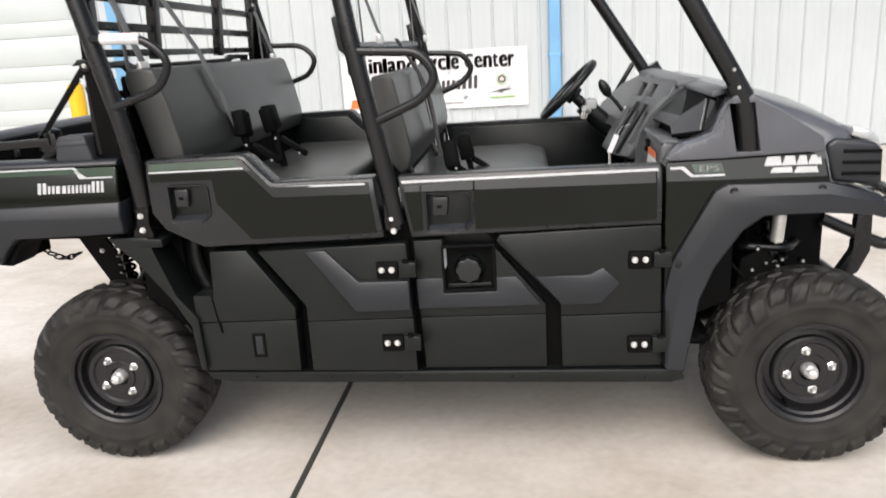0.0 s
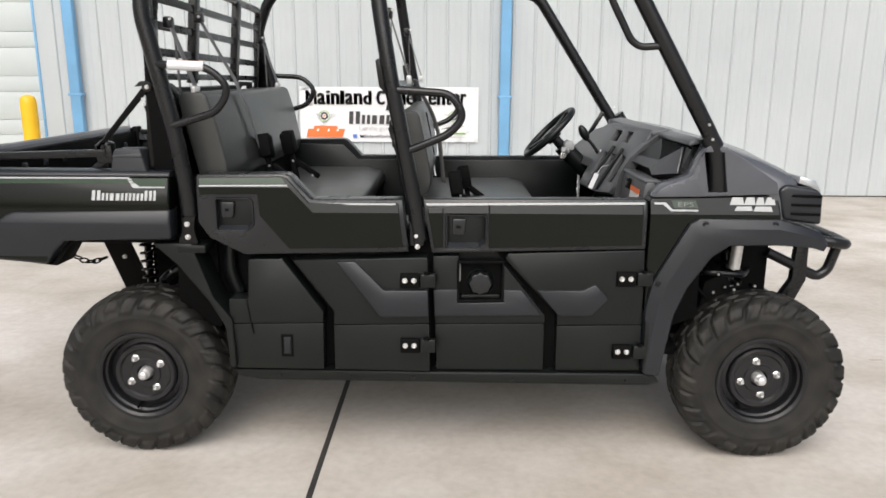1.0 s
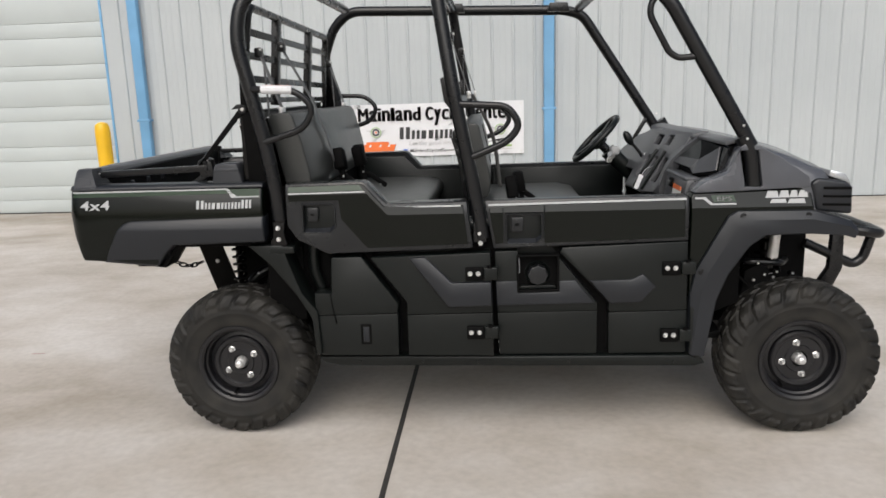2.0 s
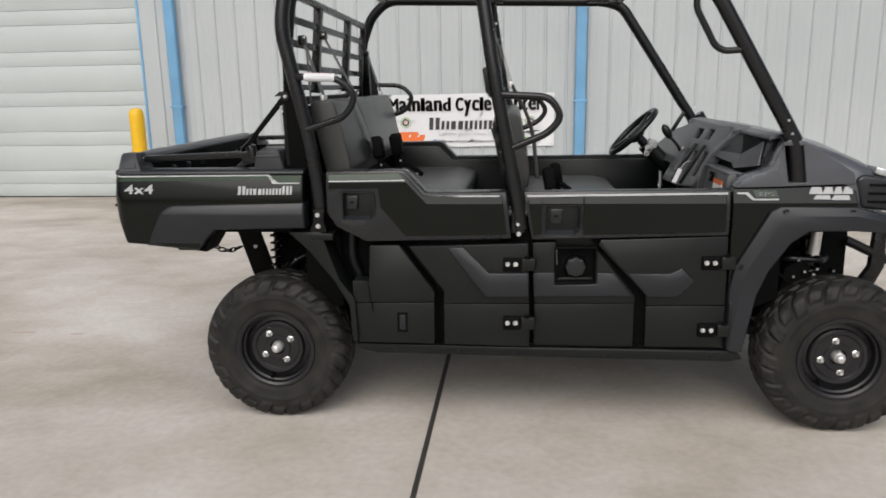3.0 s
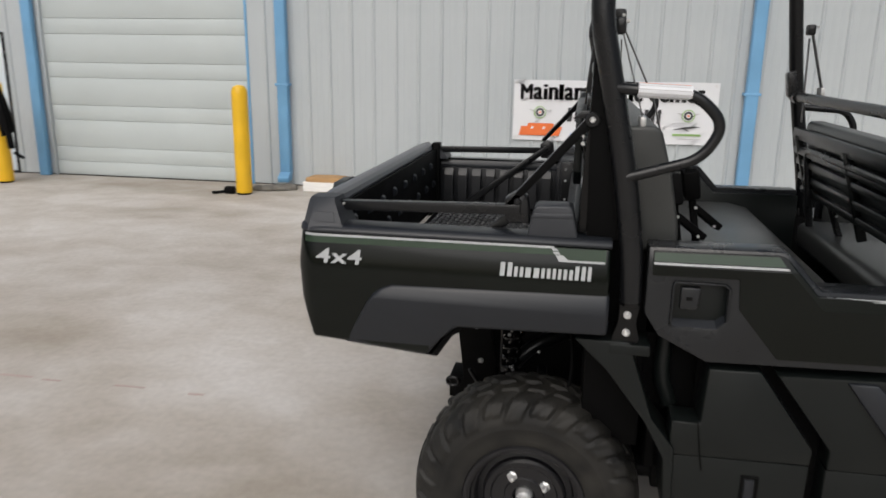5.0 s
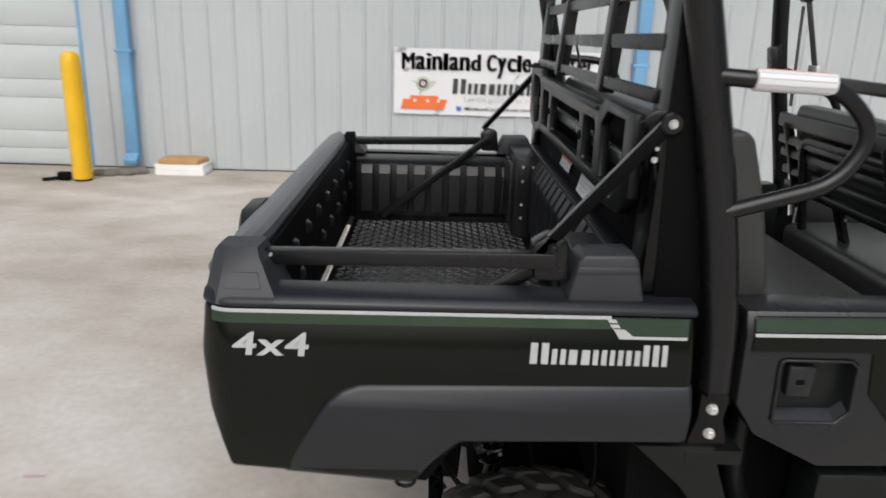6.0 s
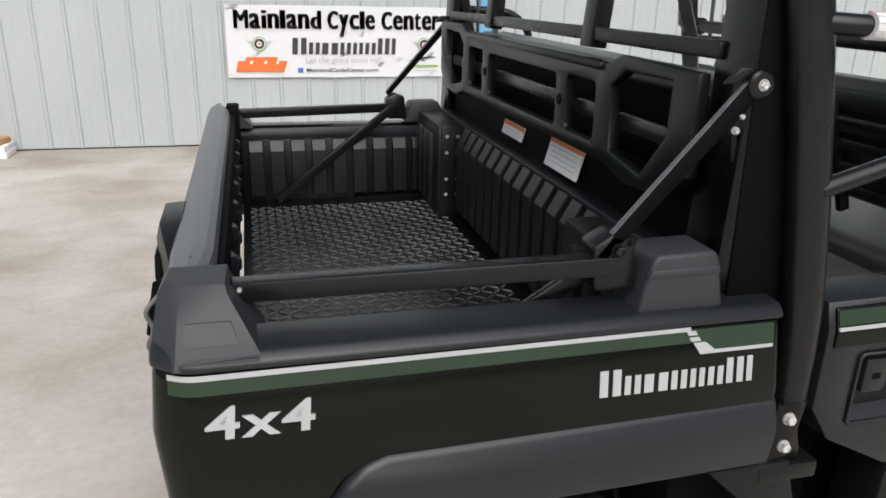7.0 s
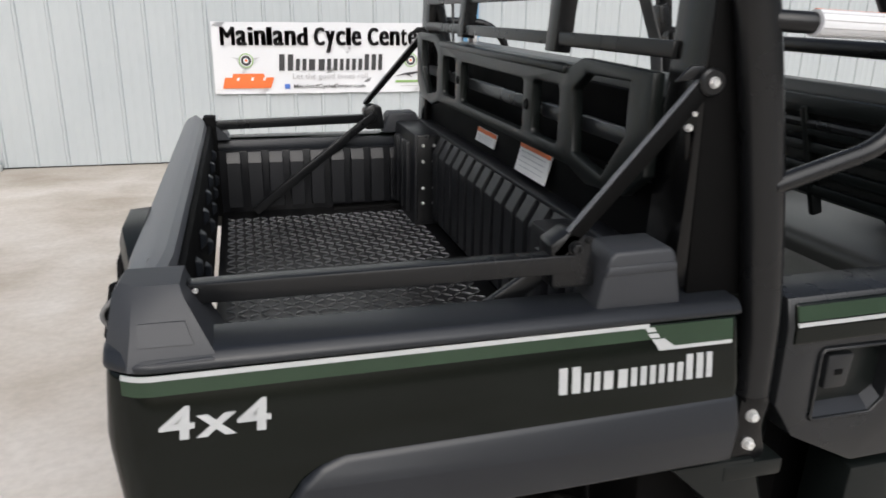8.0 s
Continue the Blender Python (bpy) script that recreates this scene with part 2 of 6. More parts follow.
def tube(points, r, bend=0.08, segs=14, bm=None, n=6, squash=1.0):
    """A round bar along a line of points, with bends and closed ends."""
    b = bmesh.new()
    pts = fillet(points, bend, n) if bend else [Vector(p) for p in points]
    t0 = (pts[1] - pts[0]).normalized()
    side = t0.cross(Vector((0, 0, 1)))
    if side.length < 0.1:
        side = t0.cross(Vector((0, 1, 0)))
    side.normalize()
    loops = []
    for i, p in enumerate(pts):
        t = (pts[min(i + 1, len(pts) - 1)] - pts[max(i - 1, 0)]).normalized()
        side = (side - t * side.dot(t)).normalized()
        up = t.cross(side)
        loops.append([b.verts.new(p + side * (r * math.cos(a)) + up * (r * squash * math.sin(a))) for a in (2 * math.pi * k / segs for k in range(segs))])
    for x, y in zip(loops, loops[1:]):
        for k in range(segs):
            b.faces.new((x[k], x[(k + 1) % segs], y[(k + 1) % segs], y[k]))
    b.faces.new(loops[0][::-1])
    b.faces.new(loops[-1])
    return join(bm, b)


def bar(p, q, w, h, bevel=0.003, bm=None, up=(0, 0, 1)):
    """A square bar from p to q, w wide and h deep."""
    p, q = Vector(p), Vector(q)
    d = q - p
    t = d.normalized()
    s = t.cross(Vector(up))
    if s.length < 0.05:
        s = t.cross(Vector((0, 1, 0)))
    s.normalize()
    u = s.cross(t)
    b = bmesh.new()
    m = Matrix((s, t, u)).transposed().to_4x4()
    bmesh.ops.create_cube(b, size=1, matrix=Matrix.Translation((p + q) / 2) @ m @ Matrix.Diagonal((w, d.length, h, 1)))
    soften(b, min(bevel, 0.4 * min(w, h)), 2)
    return join(bm, b)


def lathe(profile, segs=40, axis="y", at=(0, 0, 0), bm=None, closed=False):
    """A (radius, along) outline turned about an axis through at."""
    b = bmesh.new()
    put = {"y": lambda c, s, a: (c, a, s), "z": lambda c, s, a: (c, s, a), "x": lambda c, s, a: (a, c, s)}[axis]
    loops = []
    for r, a in profile:
        if r < 1e-5:
            loops.append([b.verts.new(Vector(at) + Vector(put(0, 0, a)))])
        else:
            loops.append([b.verts.new(Vector(at) + Vector(put(r * math.cos(t), r * math.sin(t), a))) for t in (2 * math.pi * k / segs for k in range(segs))])
    pairs = list(zip(loops, loops[1:])) + ([(loops[-1], loops[0])] if closed else [])
    for x, y in pairs:
        for k in range(segs):
            j = (k + 1) % segs
            if len(x) == 1 and len(y) == 1:
                continue
            if len(x) == 1:
                b.faces.new((x[0], y[j], y[k]))
            elif len(y) == 1:
                b.faces.new((x[k], x[j], y[0]))
            else:
                b.faces.new((x[k], x[j], y[j], y[k]))
    return join(bm, b)


def loft(sections, bm=None):
    """Skins a row of point loops of one length and caps the ends."""
    b = bmesh.new()
    loops = [[b.verts.new(p) for p in s] for s in sections]
    n = len(loops[0])
    for x, y in zip(loops, loops[1:]):
        for k in range(n):
            b.faces.new((x[k], x[(k + 1) % n], y[(k + 1) % n], y[k]))
    b.faces.new(loops[0][::-1])
    b.faces.new(loops[-1])
    return join(bm, b)


def lean(bm, z0, k, side=0, push=0.0):
    """Tilts what lies above z0 inwards by k, with a crease at z0; push sets it proud first."""
    sg = 1 if side == 0 else -1
    bmesh.ops.bisect_plane(bm, geom=bm.verts[:] + bm.edges[:] + bm.faces[:], plane_co=(0, 0, z0), plane_no=(0, 0, 1))
    for v in bm.verts:
        v.co.y += sg * (k * max(0.0, v.co.z - z0) - push)
    return bm


def tuck(bm, z0, k, side=0):
    """Draws what lies below z0 inwards by k, with a crease at z0."""
    sg = 1 if side == 0 else -1
    bmesh.ops.bisect_plane(bm, geom=bm.verts[:] + bm.edges[:] + bm.faces[:], plane_co=(0, 0, z0), plane_no=(0, 0, 1))
    for v in bm.verts:
        v.co.y += sg * k * max(0.0, z0 - v.co.z)
    return bm


def door_crease(bm, side=0):
    """Tilts the top strip of the rear door, whose crease steps down with the window line."""
    sg = 1 if side == 0 else -1
    for co, no in (((0, 0, 1.053), (0, 0, 1)), ((0, 0, 0.966), (0, 0, 1)), ((0.604, 0, 1.053), (0.087, 0, 0.08))):
        bmesh.ops.bisect_plane(bm, geom=bm.verts[:] + bm.edges[:] + bm.faces[:], plane_co=co, plane_no=no)
    for v in bm.verts:
        f = max(0.0, min(1.0, (v.co.x - 0.604) / 0.08))
        v.co.y += sg * 0.28 * max(0.0, v.co.z - (1.053 - 0.087 * f))
    return bm


def lettering(text, height, width, at, turn, bold=0.0, depth=0.001, space=1.0):
    """A word in the built-in font as a mesh, fitted to a width and a capital's height."""
    cu = bpy.data.curves.new("text", "FONT")
    cu.body, cu.size, cu.extrude, cu.offset, cu.resolution_u = text, 1.0, 0.001, bold, 3
    cu.space_character = space
    ob = new("text", cu)
    me = bpy.data.meshes.new_from_object(ob.evaluated_get(bpy.context.evaluated_depsgraph_get()))
    bpy.data.objects.remove(ob)
    xs, ys = [v.co.x for v in me.vertices], [v.co.y for v in me.vertices]
    x0, x1, y1 = min(xs), max(xs), max(ys)
    m = Matrix.Translation(at) @ turn @ Matrix.Diagonal((width / (x1 - x0), height / y1, depth / 0.001, 1)) @ Matrix.Translation((-x0, 0, 0))
    me.transform(m)
    return me


UPRIGHT = Euler((radians(90), 0, 0)).to_matrix().to_4x4()


def pierced(outer, holes, a0, a1, axis="y", bevel=0.003, bm=None):
    """A plate with holes: outlines in the plane across the axis, drawn out from a0 to a1."""
    b = bmesh.new()
    put = {"y": lambda u, v, a: (u, a, v), "x": lambda u, v, a: (a, u, v), "z": lambda u, v, a: (u, v, a)}[axis]
    edges = []
    for loop in (outer, *holes):
        vs = [b.verts.new(put(u, v, a0)) for u, v in loop]
        edges += [b.edges.new((vs[i], vs[(i + 1) % len(vs)])) for i in range(len(vs))]
    bmesh.ops.triangle_fill(b, edges=edges, use_beauty=True, use_dissolve=False)
    got = bmesh.ops.extrude_face_region(b, geom=b.faces[:])
    bmesh.ops.translate(b, verts=[g for g in got["geom"] if isinstance(g, bmesh.types.BMVert)], vec=Vector(put(0, 0, a1 - a0)))
    bmesh.ops.recalc_face_normals(b, faces=b.faces)
    soften(b, bevel, 2)
    return join(bm, b)


def word_blocks(letters, at, height, width, depth, material, parent, lab):
    """A brand word as plain unlettered marks, one part each: (width, height) of each. A wide mark is two leaning bars."""
    gap = 0.13
    total = sum(q[0] for q in letters) + gap * (len(letters) - 1)
    x, out = 0.0, []
    for w, h in letters:
        b = None
        for u0, u1, v0, v1 in (((0.0, 0.42, 0.0, 1.0), (0.58, 1.0, 0.0, 1.0)) if w > 0.5 else ((0.0, 1.0, 0.0, 1.0),)):
            x0, x1 = at[0] + width * (x + w * u0) / total, at[0] + width * (x + w * u1) / total
            z0, z1, slant = at[2] + height * h * v0, at[2] + height * h * v1, 0.05 * height
            b = prism([(x0, z0), (x1 - slant, z0), (x1, z1), (x0 + slant, z1)], at[1] - depth, at[1], 0, bm=b)
        out.append(part("brand_block", b, material, parent, lab))
        x += w + gap
    return out


BRAND = [(1.1, 1.0), (0.85, 0.72), (1.25, 0.70), (0.85, 0.72), (0.8, 0.72), (0.85, 0.72), (0.95, 1.0), (0.36, 1.0)]


# ---- the yard and the building ----
WALL_Y = 6.5
ground = tagged(part("ground", prism([(-90, -120), (90, -120), (90, 60), (-90, 60)], -0.3, 0.0, 0, axis="z"), M_CONC),
                "pale stained concrete yard slab", "ground", kind="structure")
tagged(part("slab_joint", box(0.668, 0.690, -25, WALL_Y - 0.05, -0.01, 0.002, 0.001), M_JOINT),
       "dark filled joint between concrete slabs", "joint", kind="structure")
rng = random.Random(9)
chalk, x = None, -3.4
while x < 6.5:
    w = rng.uniform(0.06, 0.22)
    if not -1.5 < x < 3.2:
        y = 1.0 + 0.012 * rng.uniform(-1, 1)
        chalk = prism([(x, y), (x + w, y + 0.004), (x + w, y + rng.uniform(0.010, 0.022)), (x, y + 0.014)], -0.002, 0.0012, 0, "z", bm=chalk)
    x += w + rng.uniform(0.02, 0.30)
tagged(part("chalk_line", chalk, M_CHALK), "broken faint red chalk line on the concrete", "marking", kind="structure")

PITCH, RIB_0, HEIGHT = 0.261, -0.712, 5.2


def ribbed_sheet(x0, x1, z0, z1):
    """Steel cladding with a trapezoid rib at every pitch and two low ones between."""
    b = bmesh.new()
    line = [(x0, 0.0)]
    k = math.ceil((x0 - RIB_0) / PITCH)
    while RIB_0 + k * PITCH + 0.24 < x1 or RIB_0 + k * PITCH < x1 - 0.05:
        c = RIB_0 + k * PITCH
        for dx, h in ((-0.020, 0.0), (-0.009, 0.017), (0.009, 0.017), (0.020, 0.0), (0.080, 0.0), (0.086, 0.0018), (0.098, 0.0018), (0.104, 0.0),
                      (0.157, 0.0), (0.163, 0.0018), (0.175, 0.0018), (0.181, 0.0)):
            if x0 < c + dx < x1:
                line.append((c + dx, h))
        k += 1
    line.append((x1, 0.0))
    back = [b.verts.new((x, WALL_Y + 0.15, z)) for x, z in ((x0, z0), (x1, z0), (x1, z1), (x0, z1))]
    lo = [b.verts.new((x, WALL_Y - h, z0)) for x, h in line]
    hi = [b.verts.new((x, WALL_Y - h, z1)) for x, h in line]
    for i in range(len(line) - 1):
        b.faces.new((lo[i], lo[i + 1], hi[i + 1], hi[i]))
    b.faces.new(back)
    b.faces.new((*lo, back[1], back[0]))
    b.faces.new((*hi[::-1], back[3], back[2]))
    b.faces.new((lo[0], hi[0], back[3], back[0]))
    b.faces.new((lo[-1], back[1], back[2], hi[-1]))
    return b


DOOR_X0, DOOR_X1, DOOR_TOP = -6.53, -3.80, 2.98
for name, x0, x1, z0, z1 in (("wall_north_east", DOOR_X1, 24.0, 0.015, HEIGHT), ("wall_north_west", -7.95 - 14, -7.95, 0.015, HEIGHT),
                             ("wall_north_middle", -7.04, DOOR_X0, 0.015, HEIGHT), ("wall_north_lintel", DOOR_X0, DOOR_X1, DOOR_TOP, HEIGHT),
                             ("wall_north_side_lintel", -7.95, -7.04, 1.76, HEIGHT)):
    tagged(part(name, ribbed_sheet(x0, x1, z0, z1), M_WALL), "light grey ribbed steel building wall", "wall", kind="structure")
tagged(part("wall_footing", box(-22, 24, WALL_Y + 0.02, WALL_Y + 0.15, -0.05, 0.012, 0), M_JOINT), "dark gap at the foot of the steel wall", "footing", kind="structure")
tagged(part("roof", prism([(WALL_Y - 0.25, HEIGHT), (WALL_Y + 14, HEIGHT + 1.6), (WALL_Y + 14, HEIGHT + 1.75), (WALL_Y - 0.25, HEIGHT + 0.15)], -22, 24, 0.01, axis="x"), M_WALL),
       "low sloping sheet metal roof", "roof", kind="structure")
for name, x in (("wall_west", -22.0), ("wall_east", 23.85)):
    tagged(part(name, box(x, x + 0.15, WALL_Y + 0.15, WALL_Y + 14, 0, HEIGHT, 0), M_WALL), "grey steel end wall", "wall", kind="structure")
tagged(part("wall_south", box(-22, 24, WALL_Y + 13.85, WALL_Y + 14, 0, HEIGHT + 1.6, 0), M_WALL), "grey steel rear wall", "wall", kind="structure")

# sectional overhead door
garage = thing("door_1", (DOOR_X0 + DOOR_X1) / 2, WALL_Y, 0, "closed white sectional overhead door with pressed grooves", "garage door", kind="structure")
zs = [0.012]
for k in range(6):
    zs += [0.18 + 0.521 * k, 0.364 + 0.521 * k]
zs = [z for z in zs if z < DOOR_TOP] + [DOOR_TOP]
for z0, z1 in zip(zs, zs[1:]):
    part("panel", box(DOOR_X0 + 0.01, DOOR_X1 - 0.01, WALL_Y + 0.03, WALL_Y + 0.075, z0 + 0.0015, z1 - 0.0015, 0.0045), M_DOOR, garage)
part("backing", box(DOOR_X0, DOOR_X1, WALL_Y + 0.076, WALL_Y + 0.12, 0.0, DOOR_TOP, 0), M_SEAL_GAPLIGHT, garage, "grey seal behind the panels")
for x in (DOOR_X0 - 0.0, DOOR_X1 - 0.03):
    part("jamb", box(x, x + 0.03, WALL_Y - 0.012, WALL_Y + 0.03, 0.0, DOOR_TOP, 0.004), M_BLUE if x > -5 else M_WALL, garage, "thin door jamb")

side_door = thing("door_2", -7.5, WALL_Y, 0, "closed pale white personnel door", "door", kind="structure")
part("leaf", box(-7.92, -7.07, WALL_Y + 0.02, WALL_Y + 0.07, 0.01, 1.73, 0.004), M_WHITEDOOR, side_door)
part("frame", ring([(-7.95, 0.0), (-7.04, 0.0), (-7.04, 1.76), (-7.95, 1.76)], 0.03, WALL_Y - 0.02, WALL_Y + 0.08), M_STEEL, side_door, "dark thin door frame")

tagged(part("trim", box(-6.69, -6.56, WALL_Y - 0.10, WALL_Y - 0.022, 0.0, HEIGHT, 0.012), M_BLUE), "blue painted steel corner trim", "trim", kind="structure")


def downspout(x, z_end):
    d = thing("downspout", x, WALL_Y - 0.08, z_end, "blue painted rectangular rain downspout on the wall", "downspout", "downspouts on the wall")
    part("pipe", box(x - 0.065, x + 0.065, WALL_Y - 0.118, WALL_Y - 0.022, z_end + 0.09, HEIGHT, 0.016, 3), M_BLUE, d)
    part("outlet", prism([(WALL_Y - 0.115, z_end + 0.12), (WALL_Y - 0.025, z_end + 0.12), (WALL_Y - 0.06, z_end + 0.02), (WALL_Y - 0.19, z_end), (WALL_Y - 0.20, z_end + 0.06)],
                         x - 0.068, x + 0.068, 0.012, axis="x"), M_BLUE, d)
    for z in (1.18, 3.2):
        part("strap", box(x - 0.085, x + 0.085, WALL_Y - 0.122, WALL_Y - 0.018, z, z + 0.03, 0.003), M_BLUE, d)


downspout(-3.355, 0.06)
downspout(1.806, 0.06)


def bollard(x, y):
    b = thing("bollard", x, y, 0, "yellow plastic-sleeved steel safety bollard on the concrete", "bollard", "bollards by the door")
    part("sleeve", lathe([(0.0, 0.02), (0.086, 0.02), (0.089, 0.04), (0.088, 1.10), (0.084, 1.15), (0.066, 1.185), (0.03, 1.203), (0.0, 1.205)], 32, "z", (x, y, 0)), M_YELLOW, b)
    part("foot", lathe([(0.0, 0.0), (0.080, 0.0), (0.080, 0.03), (0.0, 0.03)], 24, "z", (x, y, 0)), M_DARK, b)


bollard(-3.62, 5.83)
bollard(-6.69, 5.83)

# hose and cloth flung over the far bollard
hose = thing("draped_hose", -6.69, 5.83, 1.0, "black hose bundle draped over a yellow bollard", "hose")
rng = random.Random(4)
for k in range(9):
    a = rng.uniform(-0.05, 0.05)
    zt = 1.10 + rng.uniform(0, 0.10)
    x0, x1 = -6.69 - rng.uniform(0.10, 0.24), -6.69 + rng.uniform(0.10, 0.20)
    part("hose_loop", tube([(x0 - 0.03, 5.74 + a, zt - rng.uniform(0.28, 0.5)), (x0 + 0.02, 5.73 + a, zt - 0.12), (-6.72, 5.73 + a, zt + 0.08), (-6.63, 5.73 + a, zt + 0.05), (x1, 5.72 + a, zt - 0.22), (x1 + 0.05, 5.72 + a, zt - rng.uniform(0.4, 0.75))], 0.026, 0.1, 8), M_DARK, hose)
part("nozzle", bar((-6.42, 5.70, 0.38), (-6.30, 5.70, 0.32), 0.03, 0.03, 0.006), M_DARK, hose)

latch = thing("hose_coupling", -3.74, 5.80, 0, "small black hose coupling lying by the bollard", "coupling")
part("body", box(-3.84, -3.72, 5.76, 5.84, 0.0, 0.085, 0.02), M_DARK, latch)
part("tail", tube([(-3.82, 5.78, 0.03), (-3.90, 5.74, 0.022), (-3.96, 5.73, 0.018)], 0.017, 0.05, 10), M_DARK, latch)

bag = None
for k, (dx, dy, w) in enumerate(((0, 0, 0.15), (-0.1, -0.07, 0.11), (0.12, 0.05, 0.10), (-0.2, -0.1, 0.08))):
    b = bmesh.new()
    bmesh.ops.create_icosphere(b, subdivisions=3, radius=1)
    for v in b.verts:
        v.co *= 1 + 0.16 * noise.noise(v.co * 2.2 + Vector((k * 3, 0, 0)))
        v.co = Vector((-3.36 + dx + v.co.x * w, 6.18 + dy + v.co.y * w * 0.8, max(0.0, 0.022 + v.co.z * 0.042)))
    bag = join(bag, b)
tagged(part("splash_bag", bag, M_MUD), "grey weathered splash bag under the downspout", "bag")

cartons = [(-3.05, -2.56, 0.0, 0.05), (-3.05, -2.57, 0.053, 0.105)]
for x0, x1, z0, z1 in cartons:
    c = thing("flat_carton", (x0 + x1) / 2, 6.3, z0, "flat white carton stacked against the wall", "carton", "cartons by the wall")
    part("tray", box(x0, x1, 6.16, 6.46, z0, z1, 0.006), M_FOAM, c)
    part("lid", box(x0 - 0.004, x1 + 0.004, 6.156, 6.464, z1 - 0.012, z1 + 0.001, 0.003), M_FOAM, c)
tagged(part("cardboard", prism([(-3.02, 6.17), (-2.62, 6.18), (-2.57, 6.40), (-2.75, 6.45), (-3.0, 6.42)], 0.106, 0.16, 0.012, axis="z", taper=0.0), M_CARD),
       "brown crumpled cardboard on the white cartons", "cardboard")

# banner
banner = thing("banner", 0.41, WALL_Y - 0.03, 0.65, "white vinyl dealer banner with black lettering on the wall", "banner")
b = bmesh.new()
bmesh.ops.create_grid(b, x_segments=48, y_segments=14, size=0.5)
for v in b.verts:
    u, w = v.co.x, v.co.y
    sag = 0.006 * math.sin(u * 23) * (0.3 + abs(w)) + 0.008 * noise.noise(Vector((u * 5, w * 3, 1)))
    v.co = Vector((0.4125 + u * 2.166, WALL_Y - 0.028 - 0.5 * abs(sag) , 0.976 + w * 0.655 + 0.006 * noise.noise(Vector((u * 6, w, 3)))))
bmesh.ops.solidify(b, geom=b.faces[:], thickness=0.0015)
part("sheet", b, M_WHITE, banner)
BY = WALL_Y - 0.041
STEM = {"M": 1.30, "a": 0.98, "i": 0.50, "n": 1.02, "l": 0.50, "d": 1.02, "C": 1.08, "y": 0.98, "c": 0.98, "e": 1.0, "t": 0.66, "r": 0.74}
for word, x0, x1 in (("Mainland", -0.595, 0.205), ("Cycle", 0.262, 0.715), ("Center", 0.775, 1.350)):
    headline, x = bmesh.new(), x0
    unit = (x1 - x0) / (sum(STEM[c] for c in word) + 0.07 * (len(word) - 1))
    for c in word:
        w = STEM[c] * unit
        spread = 0.0 if c in "il" else (0.12 if c == "M" else 0.20) * w
        for k in range(5):
            for dz in (0.0, 0.010):
                headline.from_mesh(lettering(c, (0.164 if c in "MCldi" else 0.152 if c == "t" else 0.134) - dz, w - spread, (x + spread * k / 4, BY - 0.0001 * k, 1.094 + dz * 0.5), UPRIGHT, 0.0, 0.0006))
        x += w + 0.07 * unit
    part("headline_word", headline, M_INK, banner, "black bold headline word")
word_blocks(BRAND, (-0.076, BY, 0.862), 0.15, 0.995, 0.001, M_INK, banner, "black brand block")
tagged(part("slogan", lettering("Let the good times roll.", 0.052, 0.74, (0.05, BY, 0.785), UPRIGHT, 0.0), M_GREYINK, banner, "thin grey slogan"), kind="stuff")
tagged(part("web_line", lettering("MainlandCycleCenter.com", 0.034, 0.69, (0.055, BY, 0.698), UPRIGHT, 0.01, 0.0006), M_INK, banner, "small dark web line"), kind="stuff")
part("badge", box(-0.03, 0.02, BY - 0.001, BY, 0.692, 0.736, 0.0), M_TEXTBLUE, banner, "small blue square badge")
part("orange_mark", prism([(-0.60, 0.70), (-0.16, 0.70), (-0.125, 0.80), (-0.21, 0.80), (-0.22, 0.835), (-0.50, 0.835), (-0.51, 0.80), (-0.575, 0.80)], BY - 0.001, BY, 0), M_ORANGE, banner, "orange maker's mark")
for x in (-0.49, -0.36, -0.25):
    part("mark_gap", prism([(x + 0.018, 0.772), (x + 0.042, 0.772), (x + 0.05, 0.80), (x + 0.028, 0.80)], BY - 0.0018, BY, 0), M_WHITE, banner)
for k, x in enumerate((-0.375, 1.20)):
    part("wing_mark", prism([(x - 0.13, 0.985), (x - 0.06, 0.955), (x - 0.07, 0.93), (x + 0.07, 0.93), (x + 0.06, 0.955), (x + 0.13, 0.985), (x + 0.05, 0.975), (x - 0.05, 0.975)], BY - 0.0008, BY, 0), M_GREYINK, banner)
    for r, mt, d in ((0.066, M_LIME, 0.0014), (0.056, M_WHITE, 0.002), (0.047, M_INK, 0.0026), (0.024, M_WHITE, 0.0032), (0.013, M_ORANGE, 0.0036)):
        part("round_mark", lathe([(0.0, -d), (r, -d), (r, 0.0), (0.0, 0.0)], 28, "y", (x, BY, 0.955)), mt, banner)
part("leaping_mark", prism([(1.03, 0.80), (1.16, 0.835), (1.26, 0.845), (1.33, 0.838), (1.25, 0.825), (1.19, 0.815), (1.22, 0.79), (1.15, 0.815)], BY - 0.001, BY, 0), M_INK, banner)
for x0, x1, z0, z1 in ((1.05, 1.34, 0.742, 0.762), (1.10, 1.34, 0.705, 0.712)):
    part("mark_line", box(x0, x1, BY - 0.001, BY, z0, z1, 0), M_LIME if z0 > 0.72 else M_GREYINK, banner)
for x, z in ((-0.64, 1.27), (1.46, 1.27), (-0.64, 0.68), (1.46, 0.68)):
    part("grommet", lathe([(0.008, -0.002), (0.014, -0.003), (0.016, 0.0)], 14, "y", (x, BY + 0.004, z)), M_ZINC, banner)


# ---- the utility vehicle ----
YC = 0.69
SIDES = (0, 1)


def Y(d, side):
    """d on the near side, or its mirror on the far side."""
    return d if side == 0 else 2 * YC - d


def sp(poly, d0, d1, side, bevel=0.004, segs=2, bm=None):
    return prism(poly, Y(d0, side), Y(d1, side), bevel, "y", segs, bm)


